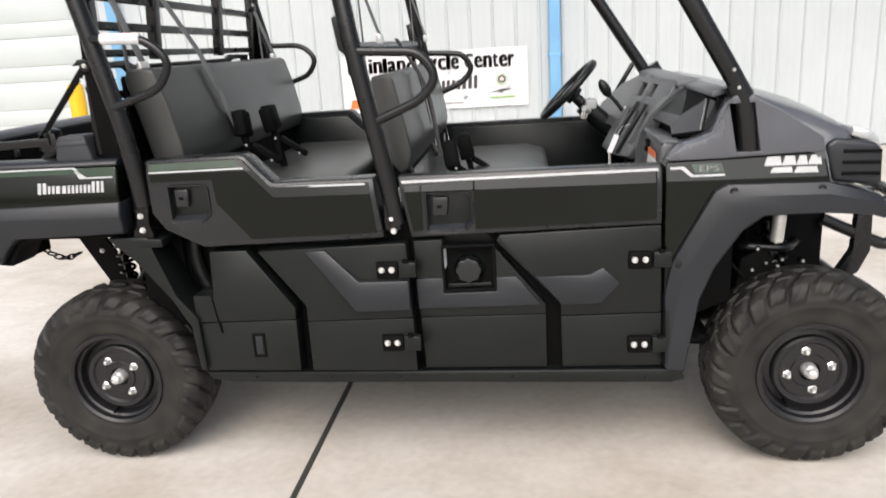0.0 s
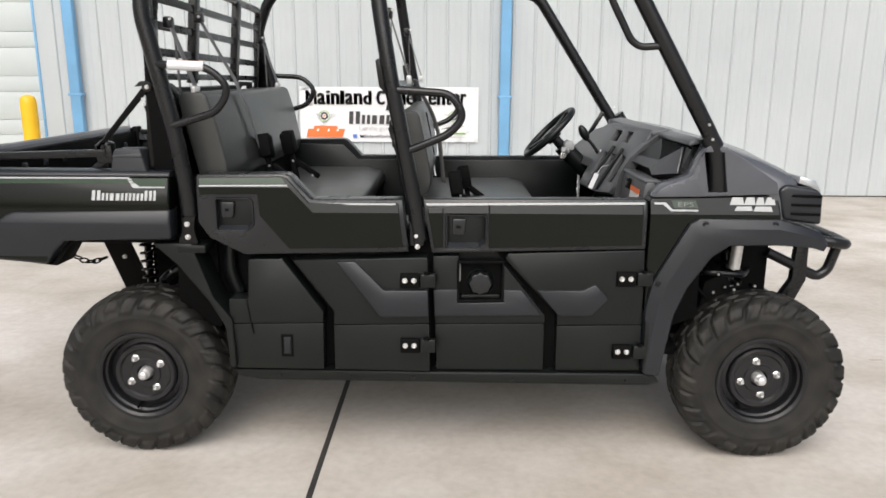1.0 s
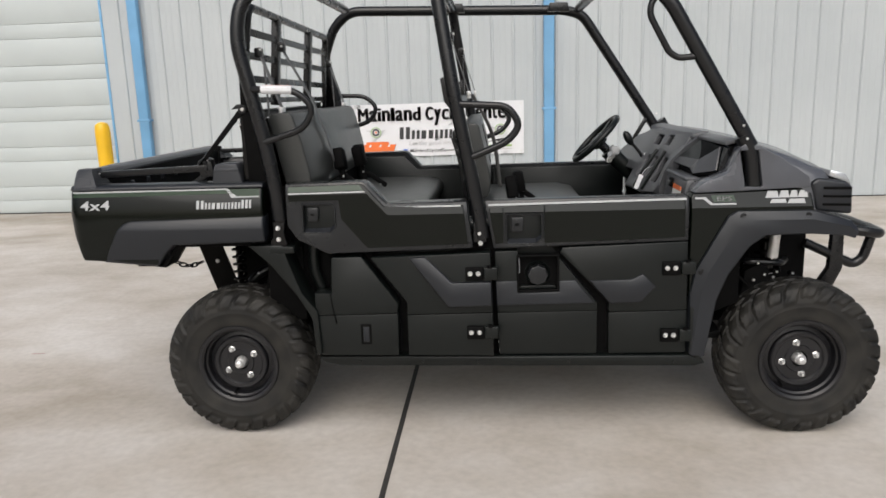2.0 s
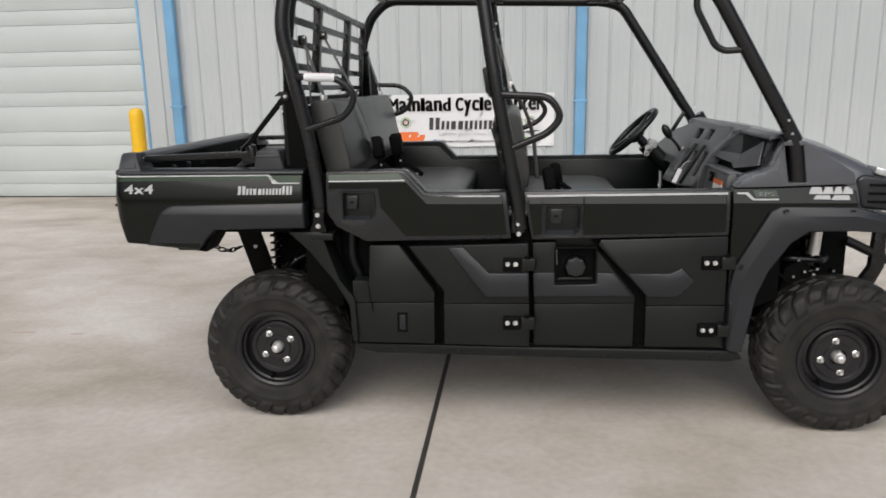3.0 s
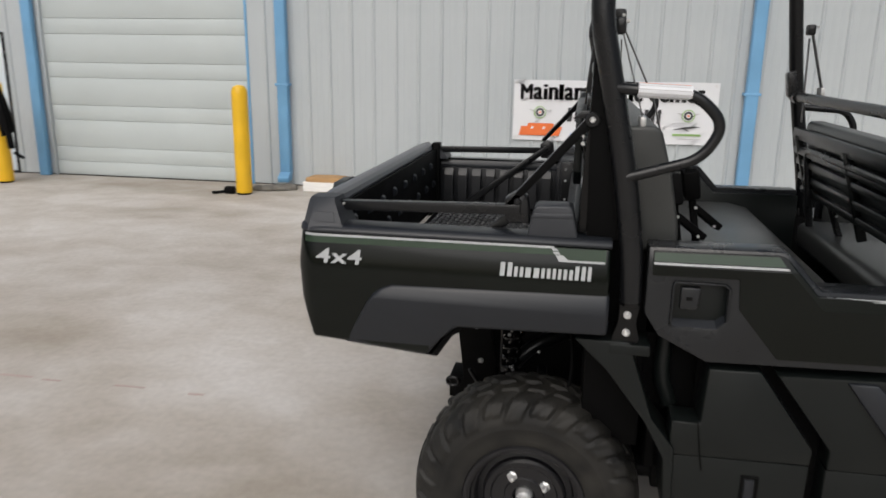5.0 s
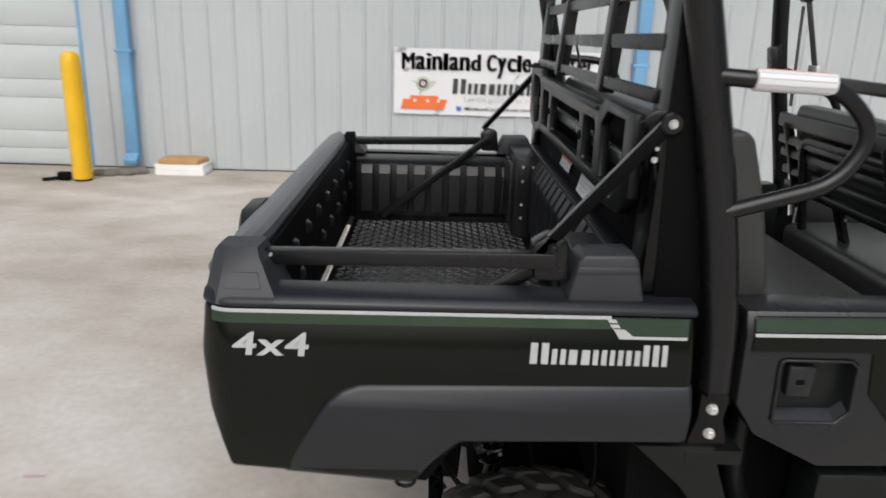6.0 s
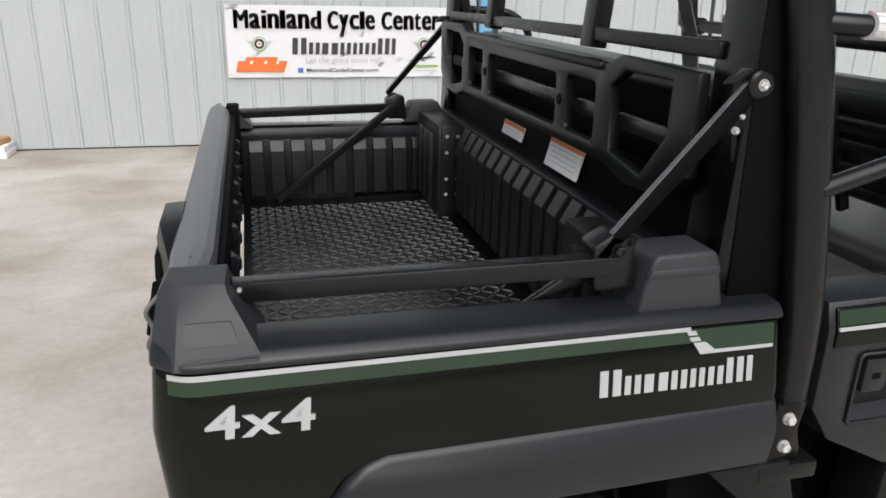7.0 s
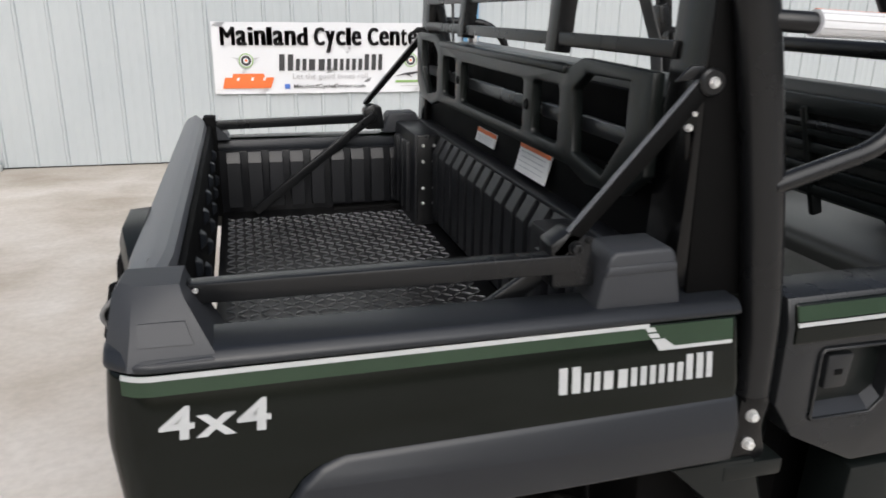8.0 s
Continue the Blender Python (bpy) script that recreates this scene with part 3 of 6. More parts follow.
def sbox(x0, x1, d0, d1, z0, z1, side, bevel=0.004, segs=2, bm=None):
    return box(x0, x1, *sorted((Y(d0, side), Y(d1, side))), z0, z1, bevel, segs, bm)


def st(points, r, side, bend=0.08, segs=14, bm=None):
    return tube([(x, Y(d, side), z) for x, d, z in points], r, bend, segs, bm)


def bolt_mesh(r=0.0066, h=0.009):
    b = lathe([(0, 0.0), (r * 1.5, 0.0), (r * 1.5, -0.002), (r * 1.42, -0.003), (r * 1.15, -0.003)], 18)
    lathe([(r * 1.15, -0.003), (r * 1.15, -h), (r * 0.95, -h - 0.0012), (r * 0.62, -h - 0.0012), (r * 0.50, -h + 0.0008), (0, -h + 0.0008)], 6, bm=b)
    return finish(b)


BOLT, SMALL_BOLT, MID_BOLT, TINY_BOLT = (0.0066, 0.009), (0.0034, 0.005), (0.0050, 0.006), (0.0022, 0.003)
BOLTS = {}


def bolt(parent, x, d, z, side=0, size=BOLT, material=None, axis="y"):
    """A hex bolt; alike ones share a mesh."""
    material = material or M_ZINC
    key = (size, material.name)
    if key not in BOLTS:
        BOLTS[key] = bolt_mesh(*size)
    o = part("bolt", BOLTS[key], material, parent)
    turn = {"y": (0, 0, 180 * side), "x": (0, 0, -90)}[axis]
    o.matrix_basis = pose(x, Y(d, side) if axis == "y" else d, z, *turn)
    return o


utv = thing("utility_vehicle", 1.17, YC, 0, "dark green and black four-seat utility vehicle parked on concrete", "utility vehicle")

# wheels
def tyre_mesh(half, lugs=27):
    """One skin: bead, bulging side, shoulder and tread, raised where the blocks stand."""
    def base(q):
        """Radius, place along the axle and outward normal; q runs from 0 (middle) over 1 (shoulder) to 2 (bead)."""
        if q < 1:
            return 0.3120 - 0.012 * q ** 2.5, half * 0.80 * q, 1.0, 0.10 + 0.35 * q ** 3
        k = (q - 1)
        ang = k * math.pi * 0.5
        r = 0.3000 - 0.132 * k
        return r, half * (0.80 + 0.20 * math.sin(min(1.0, k * 2.2) * math.pi / 2) - 0.26 * max(0.0, k - 0.45) ** 1.3), max(0.0, 0.7 - 1.6 * k), 1.0

    def ramp(v, lo, hi, e):
        return max(0.0, min(1.0, (v - lo) / e + 0.5)) * max(0.0, min(1.0, (hi - v) / e + 0.5))

    step = 2 * math.pi / lugs

    def raised(q, sg, th):
        u = th / step + (0.5 if sg > 0 else 0.0)
        h = 0.0
        w = u - 1.05 * (q - 0.5)
        f = w % 1.0
        long = 1.36 if int(math.floor(w)) % 2 else 1.22
        tall = 0.0115 if q < 1.1 else 0.0115 - 0.007 * (q - 1.1) / 0.3
        cut = 0.0035 * ramp(f - 0.12 - 0.9 * (q - 0.72), -0.07, 0.07, 0.10) * ramp(q, 0.70, 1.30, 0.1)
        h = max(h, tall * ramp(f, 0.10, 0.90, 0.09) * ramp(q, 0.56, long, 0.07) - cut)
        f2 = (u + 0.45 - 0.85 * q) % 1.0
        h = max(h, 0.0115 * ramp(f2, 0.14, 0.86, 0.09) * ramp(q, 0.06, 0.50, 0.07))
        h = max(h, 0.0022 * ramp(q, 1.50, 1.54, 0.03) + 0.003 * ramp(q, 1.80, 1.86, 0.04))
        return h

    qs = [0.0, 0.03, 0.06, 0.09, 0.16, 0.24, 0.32, 0.40, 0.46, 0.50, 0.53, 0.56, 0.60, 0.68, 0.76, 0.84, 0.92, 1.0, 1.06, 1.12, 1.18, 1.23, 1.26, 1.30, 1.36, 1.39, 1.43, 1.48, 1.50, 1.54, 1.60, 1.70, 1.80, 1.86, 1.94, 2.0]
    line = [(q, -1) for q in qs[::-1]] + [(q, 1) for q in qs[1:]]
    n = lugs * 14
    b = bmesh.new()
    rows = []
    for q, sg in line:
        r, a, nr, na = base(q)
        ln = math.hypot(nr, na)
        row = []
        for k in range(n):
            th = 2 * math.pi * k / n
            h = raised(q, sg, th)
            rr, aa = r + nr / ln * h, sg * (a + na / ln * h)
            row.append(b.verts.new((rr * math.cos(th), aa, rr * math.sin(th))))
        rows.append(row)
    for x, y in zip(rows, rows[1:]):
        for k in range(n):
            b.faces.new((x[k], x[(k + 1) % n], y[(k + 1) % n], y[k]))
    return finish(b, 38)


def rim_mesh(half):
    a = -half
    prof = [(0.0, a + 0.062), (0.031, a + 0.062), (0.033, a + 0.042), (0.055, a + 0.040), (0.058, a + 0.044), (0.092, a + 0.044), (0.098, a + 0.036), (0.112, a + 0.034), (0.118, a + 0.040), (0.120, a + 0.056), (0.136, a + 0.060),
            (0.143, a + 0.036), (0.150, a + 0.030), (0.154, a + 0.012), (0.163, a + 0.006), (0.172, a + 0.006), (0.175, a + 0.012), (0.170, a + 0.022), (0.152, a + 0.05), (0.150, half * 0.6), (0.145, half * 0.6), (0.10, half * 0.2), (0.0, half * 0.2)]
    return finish(lathe(prof, 56), 28)


HUB = lathe([(0, -0.040), (0.009, -0.040), (0.015, -0.035), (0.018, -0.022), (0.022, -0.018), (0.024, 0.0), (0.026, 0.021), (0, 0.021)], 24)
HUB = finish(HUB)
NUT = lathe([(0, -0.020), (0.006, -0.020), (0.009, -0.014), (0.0105, -0.004), (0.016, 0.0), (0, 0.0)], 6)
NUT = finish(NUT)
VALVE = finish(tube([(0, 0, 0), (0, -0.02, 0.0), (0.0, -0.036, -0.006)], 0.005, 0.01, 8))
WHEELS = {}
for half in (0.118, 0.104):
    WHEELS[half] = (rim_mesh(half), tyre_mesh(half))


def wheel(x, side, half, spin):
    rim, tyre = WHEELS[half]
    w = part("wheel", rim, M_RIM, utv, "black steel wheel with knobbly off-road tyre")
    w.matrix_parent_inverse = Matrix.Translation(-utv.location)
    w.matrix_basis = pose(x, Y(-0.044 + half, side), 0.317, 0, 0, 180 * side) @ pose(0, 0, 0, 0, spin, 0)
    part("tyre", tyre, M_RUBBER, w, "dusty black knobbly tyre")
    h = part("hub_cap", HUB, M_ZINC, w)
    h.location = (0, -half + 0.042, 0)
    for k in range(4):
        a = radians(45 + 90 * k)
        nt = part("lug_nut", NUT, M_ZINC, w)
        nt.location = (0.068 * math.cos(a), -half + 0.044, 0.068 * math.sin(a))
    v = part("valve", VALVE, M_DARK, w)
    v.location = (0.0, -half + 0.052, -0.128)


for side in SIDES:
    wheel(0.0, side, 0.118, 13)
    wheel(2.345, side, 0.104, 33)

# chassis and running gear
chassis = part("chassis", box(0.10, 2.05, 0.06, 1.32, 0.385, 0.42, 0.006), M_DARK, utv, "black underbody tray and frame")
part("engine_block", box(-0.13, 0.32, 0.45, 0.92, 0.36, 0.74, 0.03), M_DARK, chassis)
part("exhaust", tube([(0.12, 0.46, 0.66), (-0.02, 0.40, 0.62), (-0.10, 0.38, 0.52), (-0.10, 0.62, 0.48)], 0.022, 0.06, 12), M_STEEL, chassis)
part("front_frame", box(2.05, 2.50, 0.36, 0.97, 0.38, 0.86, 0.03), M_DARK, chassis)
for side in SIDES:
    part("frame_rail", sbox(-0.12, 2.45, 0.26, 0.31, 0.40, 0.46, side), M_DARK, chassis)
    part("sill", sp([(0.365, 0.370), (0.385, 0.342), (0.46, 0.328), (1.90, 0.318), (1.945, 0.330), (1.92, 0.364), (1.115, 0.364)], -0.082, -0.02, side, 0.006), M_PLASTIC, chassis, "black plastic sill strip")
    for x in (0.54, 0.80, 1.03, 1.40, 1.82):
        bolt(chassis, x, -0.083, 0.351 - 0.008 * x, side, SMALL_BOLT, M_STEEL)
    # rear suspension
    part("upper_arm", tube([(0.02, Y(0.36, side), 0.56), (0.03, Y(0.12, side), 0.50)], 0.016, 0, 10), M_STEEL, chassis)
    for x, d, z in ((-0.082, 0.270, 0.700), (-0.070, 0.285, 0.580), (0.010, 0.300, 0.640)):
        bolt(chassis, x, d, z, side, SMALL_BOLT)
    part("brake_line", tube([(0.10, Y(0.22, side), 0.80), (0.12, Y(0.12, side), 0.66), (0.07, Y(0.10, side), 0.46)], 0.006, 0.1, 8), M_DARK, chassis)
    plate = [(-0.254, 0.798), (-0.150, 0.798), (-0.148, 0.600), (-0.150, 0.270), (-0.268, 0.270)]
    part("rear_plate", soften(loft([[(x, Y(0.846 - 0.72 * z + dy, side), z) for x, z in plate] for dy in (0.0, 0.016)]), 0.003), M_DARK, chassis, "black sloping suspension plate")
    for x, z in ((-0.196, 0.692), (-0.194, 0.524)):
        bolt(chassis, x, 0.843 - 0.72 * z, z, side)
    part("bed_bracket", sbox(-0.470, -0.366, 0.116, 0.290, 0.722, 0.842, side, 0.004), M_DARK, chassis, "black bed hinge bracket")
    part("lower_arm", bar((0.30, Y(0.30, side), 0.36), (0.0, Y(0.17, side), 0.28), 0.06, 0.05), M_STEEL, chassis)
    part("axle", tube([(0, Y(0.30, side), 0.33), (0, Y(0.10, side), 0.322)], 0.028, 0, 14), M_STEEL, chassis)
    part("front_axle", tube([(2.345, Y(0.36, side), 0.37), (2.345, Y(0.08, side), 0.322)], 0.024, 0, 14), M_STEEL, chassis)
    for x0, x1 in ((2.24, 2.345), (2.44, 2.345)):
        part("front_arm", tube([(x0, Y(0.40, side), 0.42), (x1, Y(0.13, side), 0.30)], 0.018, 0, 10), M_STEEL, chassis)
    for x, d, z0, z1, dx, dd, coil in ((-0.098, 0.360, 0.44, 0.82, 0.045, -0.12, 0.026), (2.275, 0.15, 0.44, 0.88, -0.03, 0.05, 0.045)):
        part("shock_body", tube([(x, Y(d, side), z0), (x + dx, Y(d + dd, side), z1)], coil * 0.55, 0, 14), M_GLOSS, chassis)
        turns, n = 7, 7 * 12
        pts = []
        for i in range(n + 1):
            f = i / n
            a = 2 * math.pi * turns * f
            g = (0.08 + (z1 - z0 - 0.12) * f) / (z1 - z0)
            pts.append((x + dx * g + coil * math.cos(a), Y(d + dd * g, side) + coil * math.sin(a), z0 + (z1 - z0) * g))
        part("coil_spring", tube(pts, 0.0066, 0, 8), M_GLOSS, chassis, "black coil spring")
    part("reservoir", tube([(2.255, Y(0.11, side), 0.72), (2.265, Y(0.11, side), 0.86)], 0.021, 0, 14), M_ZINC, chassis, "pale shock reservoir")
    part("brake_hose", tube([(2.20, Y(0.25, side), 0.84), (2.17, Y(0.15, side), 0.66), (2.28, Y(0.12, side), 0.46)], 0.007, 0.12, 8), M_DARK, chassis)
    for kx, kz in ((2.113, 0.611), (2.265, 0.634), (2.229, 0.645), (2.255, 0.715), (2.278, 0.656), (2.343, 0.649), (2.186, 0.623), (2.200, 0.694)):
        bolt(chassis, kx, 0.115, kz, side, SMALL_BOLT)
        part("joint_boss", tube([(kx, Y(0.116, side), kz), (kx + 0.01, Y(0.17, side), kz - 0.012)], 0.011, 0, 8), M_DARK, chassis)
    part("knuckle", prism([(2.13, 0.50), (2.20, 0.44), (2.30, 0.47), (2.29, 0.62), (2.22, 0.70), (2.15, 0.66)], Y(0.125, side), Y(0.17, side), 0.012), M_DARK, chassis)
    part("upper_link", tube([(2.06, Y(0.34, side), 0.66), (2.16, Y(0.13, side), 0.70), (2.30, Y(0.13, side), 0.69), (2.40, Y(0.34, side), 0.66)], 0.013, 0.04, 10), M_STEEL, chassis)
    part("steer_hose", tube([(2.05, Y(0.2, side), 0.82), (2.07, Y(0.12, side), 0.70), (2.16, Y(0.11, side), 0.60)], 0.007, 0.06, 8), M_DARK, chassis)
    part("tie_rod", tube([(2.45, Y(0.40, side), 0.42), (2.43, Y(0.12, side), 0.36)], 0.012, 0, 8), M_ZINC, chassis)
    part("inner_liner", sp([(1.95, 0.60), (2.03, 0.60), (2.10, 0.80), (2.20, 0.86), (2.46, 0.86), (2.46, 0.90), (1.95, 0.90)], 0.10, 0.36, side, 0.01), M_DARK, chassis)
    part("rear_liner", sp([(0.14, 0.86), (0.29, 0.86), (0.39, 0.62), (0.39, 0.36), (0.35, 0.36), (0.335, 0.60), (0.22, 0.80)], 0.05, 0.36, side, 0.006), M_DARK, chassis)
    part("mud_guard", sp([(0.112, 0.852), (0.252, 0.852), (0.264, 0.808), (0.318, 0.652), (0.380, 0.572), (0.386, 0.388), (0.364, 0.388), (0.354, 0.542), (0.300, 0.640), (0.198, 0.772)], -0.112, 0.03, side, 0.006), M_PLASTIC, chassis, "black plastic rear mud guard")
    part("step_bracket", sbox(0.20, 0.300, -0.114, 0.0, 0.818, 0.846, side, 0.004), M_PLASTIC, chassis)
    part("battery_cover", sp([(0.30, 0.62), (0.44, 0.62), (0.44, 0.83), (0.27, 0.83)], 0.04, 0.16, side, 0.01), M_DARK, chassis)
    part("hose_guard", tube([(0.375, Y(0.02, side), 0.64), (0.345, Y(0.015, side), 0.72), (0.35, Y(0.02, side), 0.85)], 0.022, 0.06, 12), M_PLASTIC, chassis)
hitch = part("hitch_receiver", pierced([(0.625, 0.300), (0.755, 0.300), (0.755, 0.385), (0.625, 0.385)], [[(0.662, 0.318), (0.718, 0.318), (0.718, 0.370), (0.662, 0.370)]], -0.330, -0.200, "x", 0.004), M_DARK, chassis, "black square hitch receiver")
part("hitch_eye", tube([(-0.300 + 0.026 * math.cos(a), 0.600, 0.290 + 0.018 * math.sin(a)) for a in (2 * math.pi * k / 16 for k in range(17))], 0.006, 0, 8), M_STEEL, hitch)
part("hitch_bar", box(-0.235, -0.195, 0.30, 1.08, 0.31, 0.375, 0.004), M_STEEL, hitch)
part("stay_rod", tube([(-0.226, 0.420, 0.508), (-0.130, 0.450, 0.345)], 0.007, 0, 8), M_STEEL, chassis)
part("stay_rod", tube([(-0.236, 0.480, 0.420), (-0.190, 0.490, 0.345)], 0.006, 0, 8), M_STEEL, chassis)
part("tow_eye", tube([(-0.290 + 0.021 * math.cos(a), 0.470, 0.435 + 0.015 * math.sin(a)) for a in (2 * math.pi * k / 16 for k in range(17))], 0.007, 0, 8), M_GLOSS, chassis)
LINKS = 6
for k in range(LINKS):
    f = (k + 0.5) / LINKS
    x, z = -0.402 + 0.168 * f, 0.728 - 0.020 * f - 0.030 * math.sin(math.pi * f)
    flat = k % 2
    loop = []
    for q in range(17):
        a = 2 * math.pi * q / 16
        u, v = 0.019 * math.cos(a), 0.0085 * math.sin(a)
        loop.append((x + u, 0.285 - 0.025 * f + (v if flat else 0.2 * v), z - 0.35 * u * math.cos(math.pi * f) + (0.3 * v if flat else v)))
    part("chain_link", tube(loop, 0.0034, 0, 8), M_DARK, chassis, "black hanging chain link")

def round_end(bm, x0, x1, depth, side=0):
    """Rolls the end of a side panel inwards between x0 and x1."""
    sg = 1 if side == 0 else -1
    for k in range(5):
        bmesh.ops.bisect_plane(bm, geom=bm.verts[:] + bm.edges[:] + bm.faces[:], plane_co=(x0 + (x1 - x0) * k / 5, 0, 0), plane_no=(1, 0, 0))
    for v in bm.verts:
        f = max(0.0, (v.co.x - x0) / (x1 - x0))
        v.co.y += sg * depth * f * f
    return bm


# cargo bed
bed = part("cargo_bed", box(-0.525, 0.125, -0.03, 1.41, 0.835, 0.858, 0.004), M_DARK, utv, "black cargo bed with diamond-pattern floor")
bm = bmesh.new()
P = 0.0272
for i in range(-40, 10):
    for j in range(0, 84):
        cx, cy = -0.015 + (i + 0.5) * P * 0.86, 0.002 + j * P * 0.94
        if not (-0.515 < cx < 0.062 and -0.012 < cy < 1.318):
            continue
        a = radians(38 if (i + j) % 2 else -38)
        u, v = Vector((math.cos(a), math.sin(a), 0)) * 0.0132, Vector((-math.sin(a), math.cos(a), 0)) * 0.0032
        c = Vector((cx, cy, 0.8603))
        lo = [bm.verts.new(c + d) for d in (u, v, -u, -v)]
        hi = [bm.verts.new(c + d + Vector((0, 0, 0.0036))) for d in (u * 0.72, v * 0.28, -u * 0.72, -v * 0.28)]
        bm.faces.new(hi)
        for k in range(4):
            bm.faces.new((lo[k], lo[(k + 1) % 4], hi[(k + 1) % 4], hi[k]))
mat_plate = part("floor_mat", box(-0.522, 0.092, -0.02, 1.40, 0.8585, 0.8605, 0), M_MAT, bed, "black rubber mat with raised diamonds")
# the diamonds' pale tone carries their sky glint
tagged(part("diamond_tread", bm, M_TREAD_GLINT, mat_plate), kind="stuff")

SIDE_OUT = [(-0.612, 1.088), (-0.618, 1.01), (-0.606, 0.91), (-0.570, 0.806), (-0.486, 0.800), (-0.262, 0.780), (-0.225, 0.830), (-0.185, 0.868), (0.19, 0.876), (0.19, 1.088)]
REAR_ROUND = (-0.560, -0.618, 0.036)
for side in SIDES:
    low = 0.028 * side
    lab = "glossy dark green bed side with silver and green stripe"
    sd = part("bed_side", round_end(lean(sp(SIDE_OUT, -0.123, -0.055, side, 0.010, 3), 0.992, 0.22, side, 0.008), *REAR_ROUND, side), M_PAINT, bed, lab)
    part("rail_cap", round_end(prism([(Y(-0.112, side), 1.087 - low), (Y(-0.112, side), 1.096 - low), (Y(-0.100, side), 1.106 - low), (Y(-0.036, side), 1.110 - low), (Y(-0.030, side), 1.09 - low), (Y(-0.030, side), 1.074 - low)], -0.614, 0.192, 0.004, "x"), *REAR_ROUND, side), M_BAND, bed, "charcoal plastic rail cap")
    part("fender_band", tuck(lean(sp([(-0.486, 0.797), (-0.419, 0.916), (-0.404, 0.938), (-0.383, 0.956), (-0.352, 0.967), (0.192, 0.978), (0.192, 0.872), (-0.185, 0.864), (-0.225, 0.826), (-0.262, 0.776)], -0.145, -0.06, side, 0.010, 3), 0.932, 0.30, side), 0.924, 0.12, side), M_BAND, bed, "charcoal plastic fender band", 40)
    part("band_lip", sp([(-0.470, 0.792), (-0.255, 0.772), (-0.212, 0.834), (-0.180, 0.868), (0.19, 0.874), (0.19, 0.862), (-0.17, 0.850), (-0.20, 0.825), (-0.24, 0.765)], -0.10, 0.02, side, 0.004), M_DARK, bed)
    part("inner_wall", sbox(-0.53, 0.05, -0.034, -0.020, 0.85, 1.078 - low, side, 0.002), M_LINER, bed)
    for k in range(9):
        x = -0.500 + k * 0.0625
        part("wall_rib", prism([(Y(-0.022, side), 0.880), (Y(0.008, side), 0.880), (Y(0.006, side), 1.046 - low), (Y(-0.012, side), 1.076 - low), (Y(-0.022, side), 1.078 - low)], x, x + 0.042, 0.002, "x"), M_LINER, bed, "", 15)
    # corner blocks
    rows = [[(xa, Y(ya, side), z), (xb, Y(yb, side), z), (xc, Y(yb, side), z), (xc + 0.002, Y(0.012, side), z), (xa + 0.002, Y(0.012, side), z)]
            for xa, ya, xb, yb, xc, z in ((-0.615, -0.060, -0.585, -0.1085, -0.486, 1.090), (-0.613, -0.056, -0.583, -0.104, -0.492, 1.104),
                                          (-0.602, -0.040, -0.578, -0.064, -0.524, 1.160 - low), (-0.594, -0.034, -0.574, -0.053, -0.527, 1.170 - low))]
    rb = part("corner_block", soften(loft(rows), 0.003, 2), M_BLOCK, bed, "charcoal moulded bed corner")
    for z0, z1, x0, x1 in ((1.114, 1.136, -0.514, -0.522),):
        part("block_step", soften(loft([[(-0.572, Y(-0.1055 + 0.70 * (z - 1.104), side), z - low), (x, Y(-0.1065 + 0.70 * (z - 1.104), side), z - low), (x, Y(-0.03, side), z - low), (-0.574, Y(-0.03, side), z - low)]
                                        for z, x in ((z0, x0), (z1, x1))]), 0.003, 2), M_BLOCK, rb)
    part("block_foot", round_end(sp([(-0.612, 1.089), (-0.612, 1.098), (-0.494, 1.101), (-0.484, 1.092)], -0.1105, -0.02, side, 0.003), *REAR_ROUND, side), M_BLOCK, rb)
    fb = part("corner_block", sp([(-0.020, 1.092), (-0.004, 1.172 - low), (0.004, 1.182 - low), (0.084, 1.184 - low), (0.092, 1.176 - low), (0.110, 1.092)], -0.094, -0.020, side, 0.009, 3), M_BLOCK, bed, "charcoal moulded bed corner")
    part("block_step", sp([(-0.010, 1.150 - low), (-0.004, 1.164 - low), (0.0935, 1.166 - low), (0.0965, 1.152 - low)], -0.0965, -0.08, side, 0.004), M_BLOCK, fb)
    # top rail, clamp and struts
    part("bed_rail", bar((-0.530, Y(-0.008, side), (1.143, 1.131)[side]), (-0.036, Y(-0.066, side), (1.166, 1.134)[side]), 0.028, 0.026, 0.003), M_STEEL, bed, "black square bed rail")
    br = part("strut_bracket", sp([(-0.072, 1.130 - low), (-0.078, 1.192 - low), (-0.050, 1.210 - low), (-0.020, 1.200 - low), (-0.012, 1.130 - low)], -0.074, -0.030, side, 0.006), M_STEEL, bed)
    bolt(br, -0.044, -0.074, 1.186 - low, side, BOLT, M_STEEL)
    bolt(br, -0.026, -0.074, 1.196 - low, side, SMALL_BOLT, M_STEEL)
    strut = part("upper_strut", sp([(-0.074, 1.180), (-0.064, 1.170), (-0.050, 1.182), (0.126, 1.376), (0.136, 1.388), (0.128, 1.402), (0.114, 1.398)], -0.074, -0.070, side, 0.0015), M_DARK, bed, "black folding strut arm")
    # flange paler than the web: the edge highlight is painted in
    part("strut_flange", bar((-0.072, Y(-0.066, side), 1.183), (0.118, Y(-0.066, side), 1.401), 0.009, 0.004, 0.0015), M_CAP, strut, "strut edge with its highlight in the colour")
    part("strut_eye", lathe([(0.0, -0.003), (0.015, -0.003), (0.018, 0.0), (0.018, 0.004), (0.0, 0.004)], 24, "y", (0.126, Y(-0.076, side), 1.392)), M_STEEL, strut)
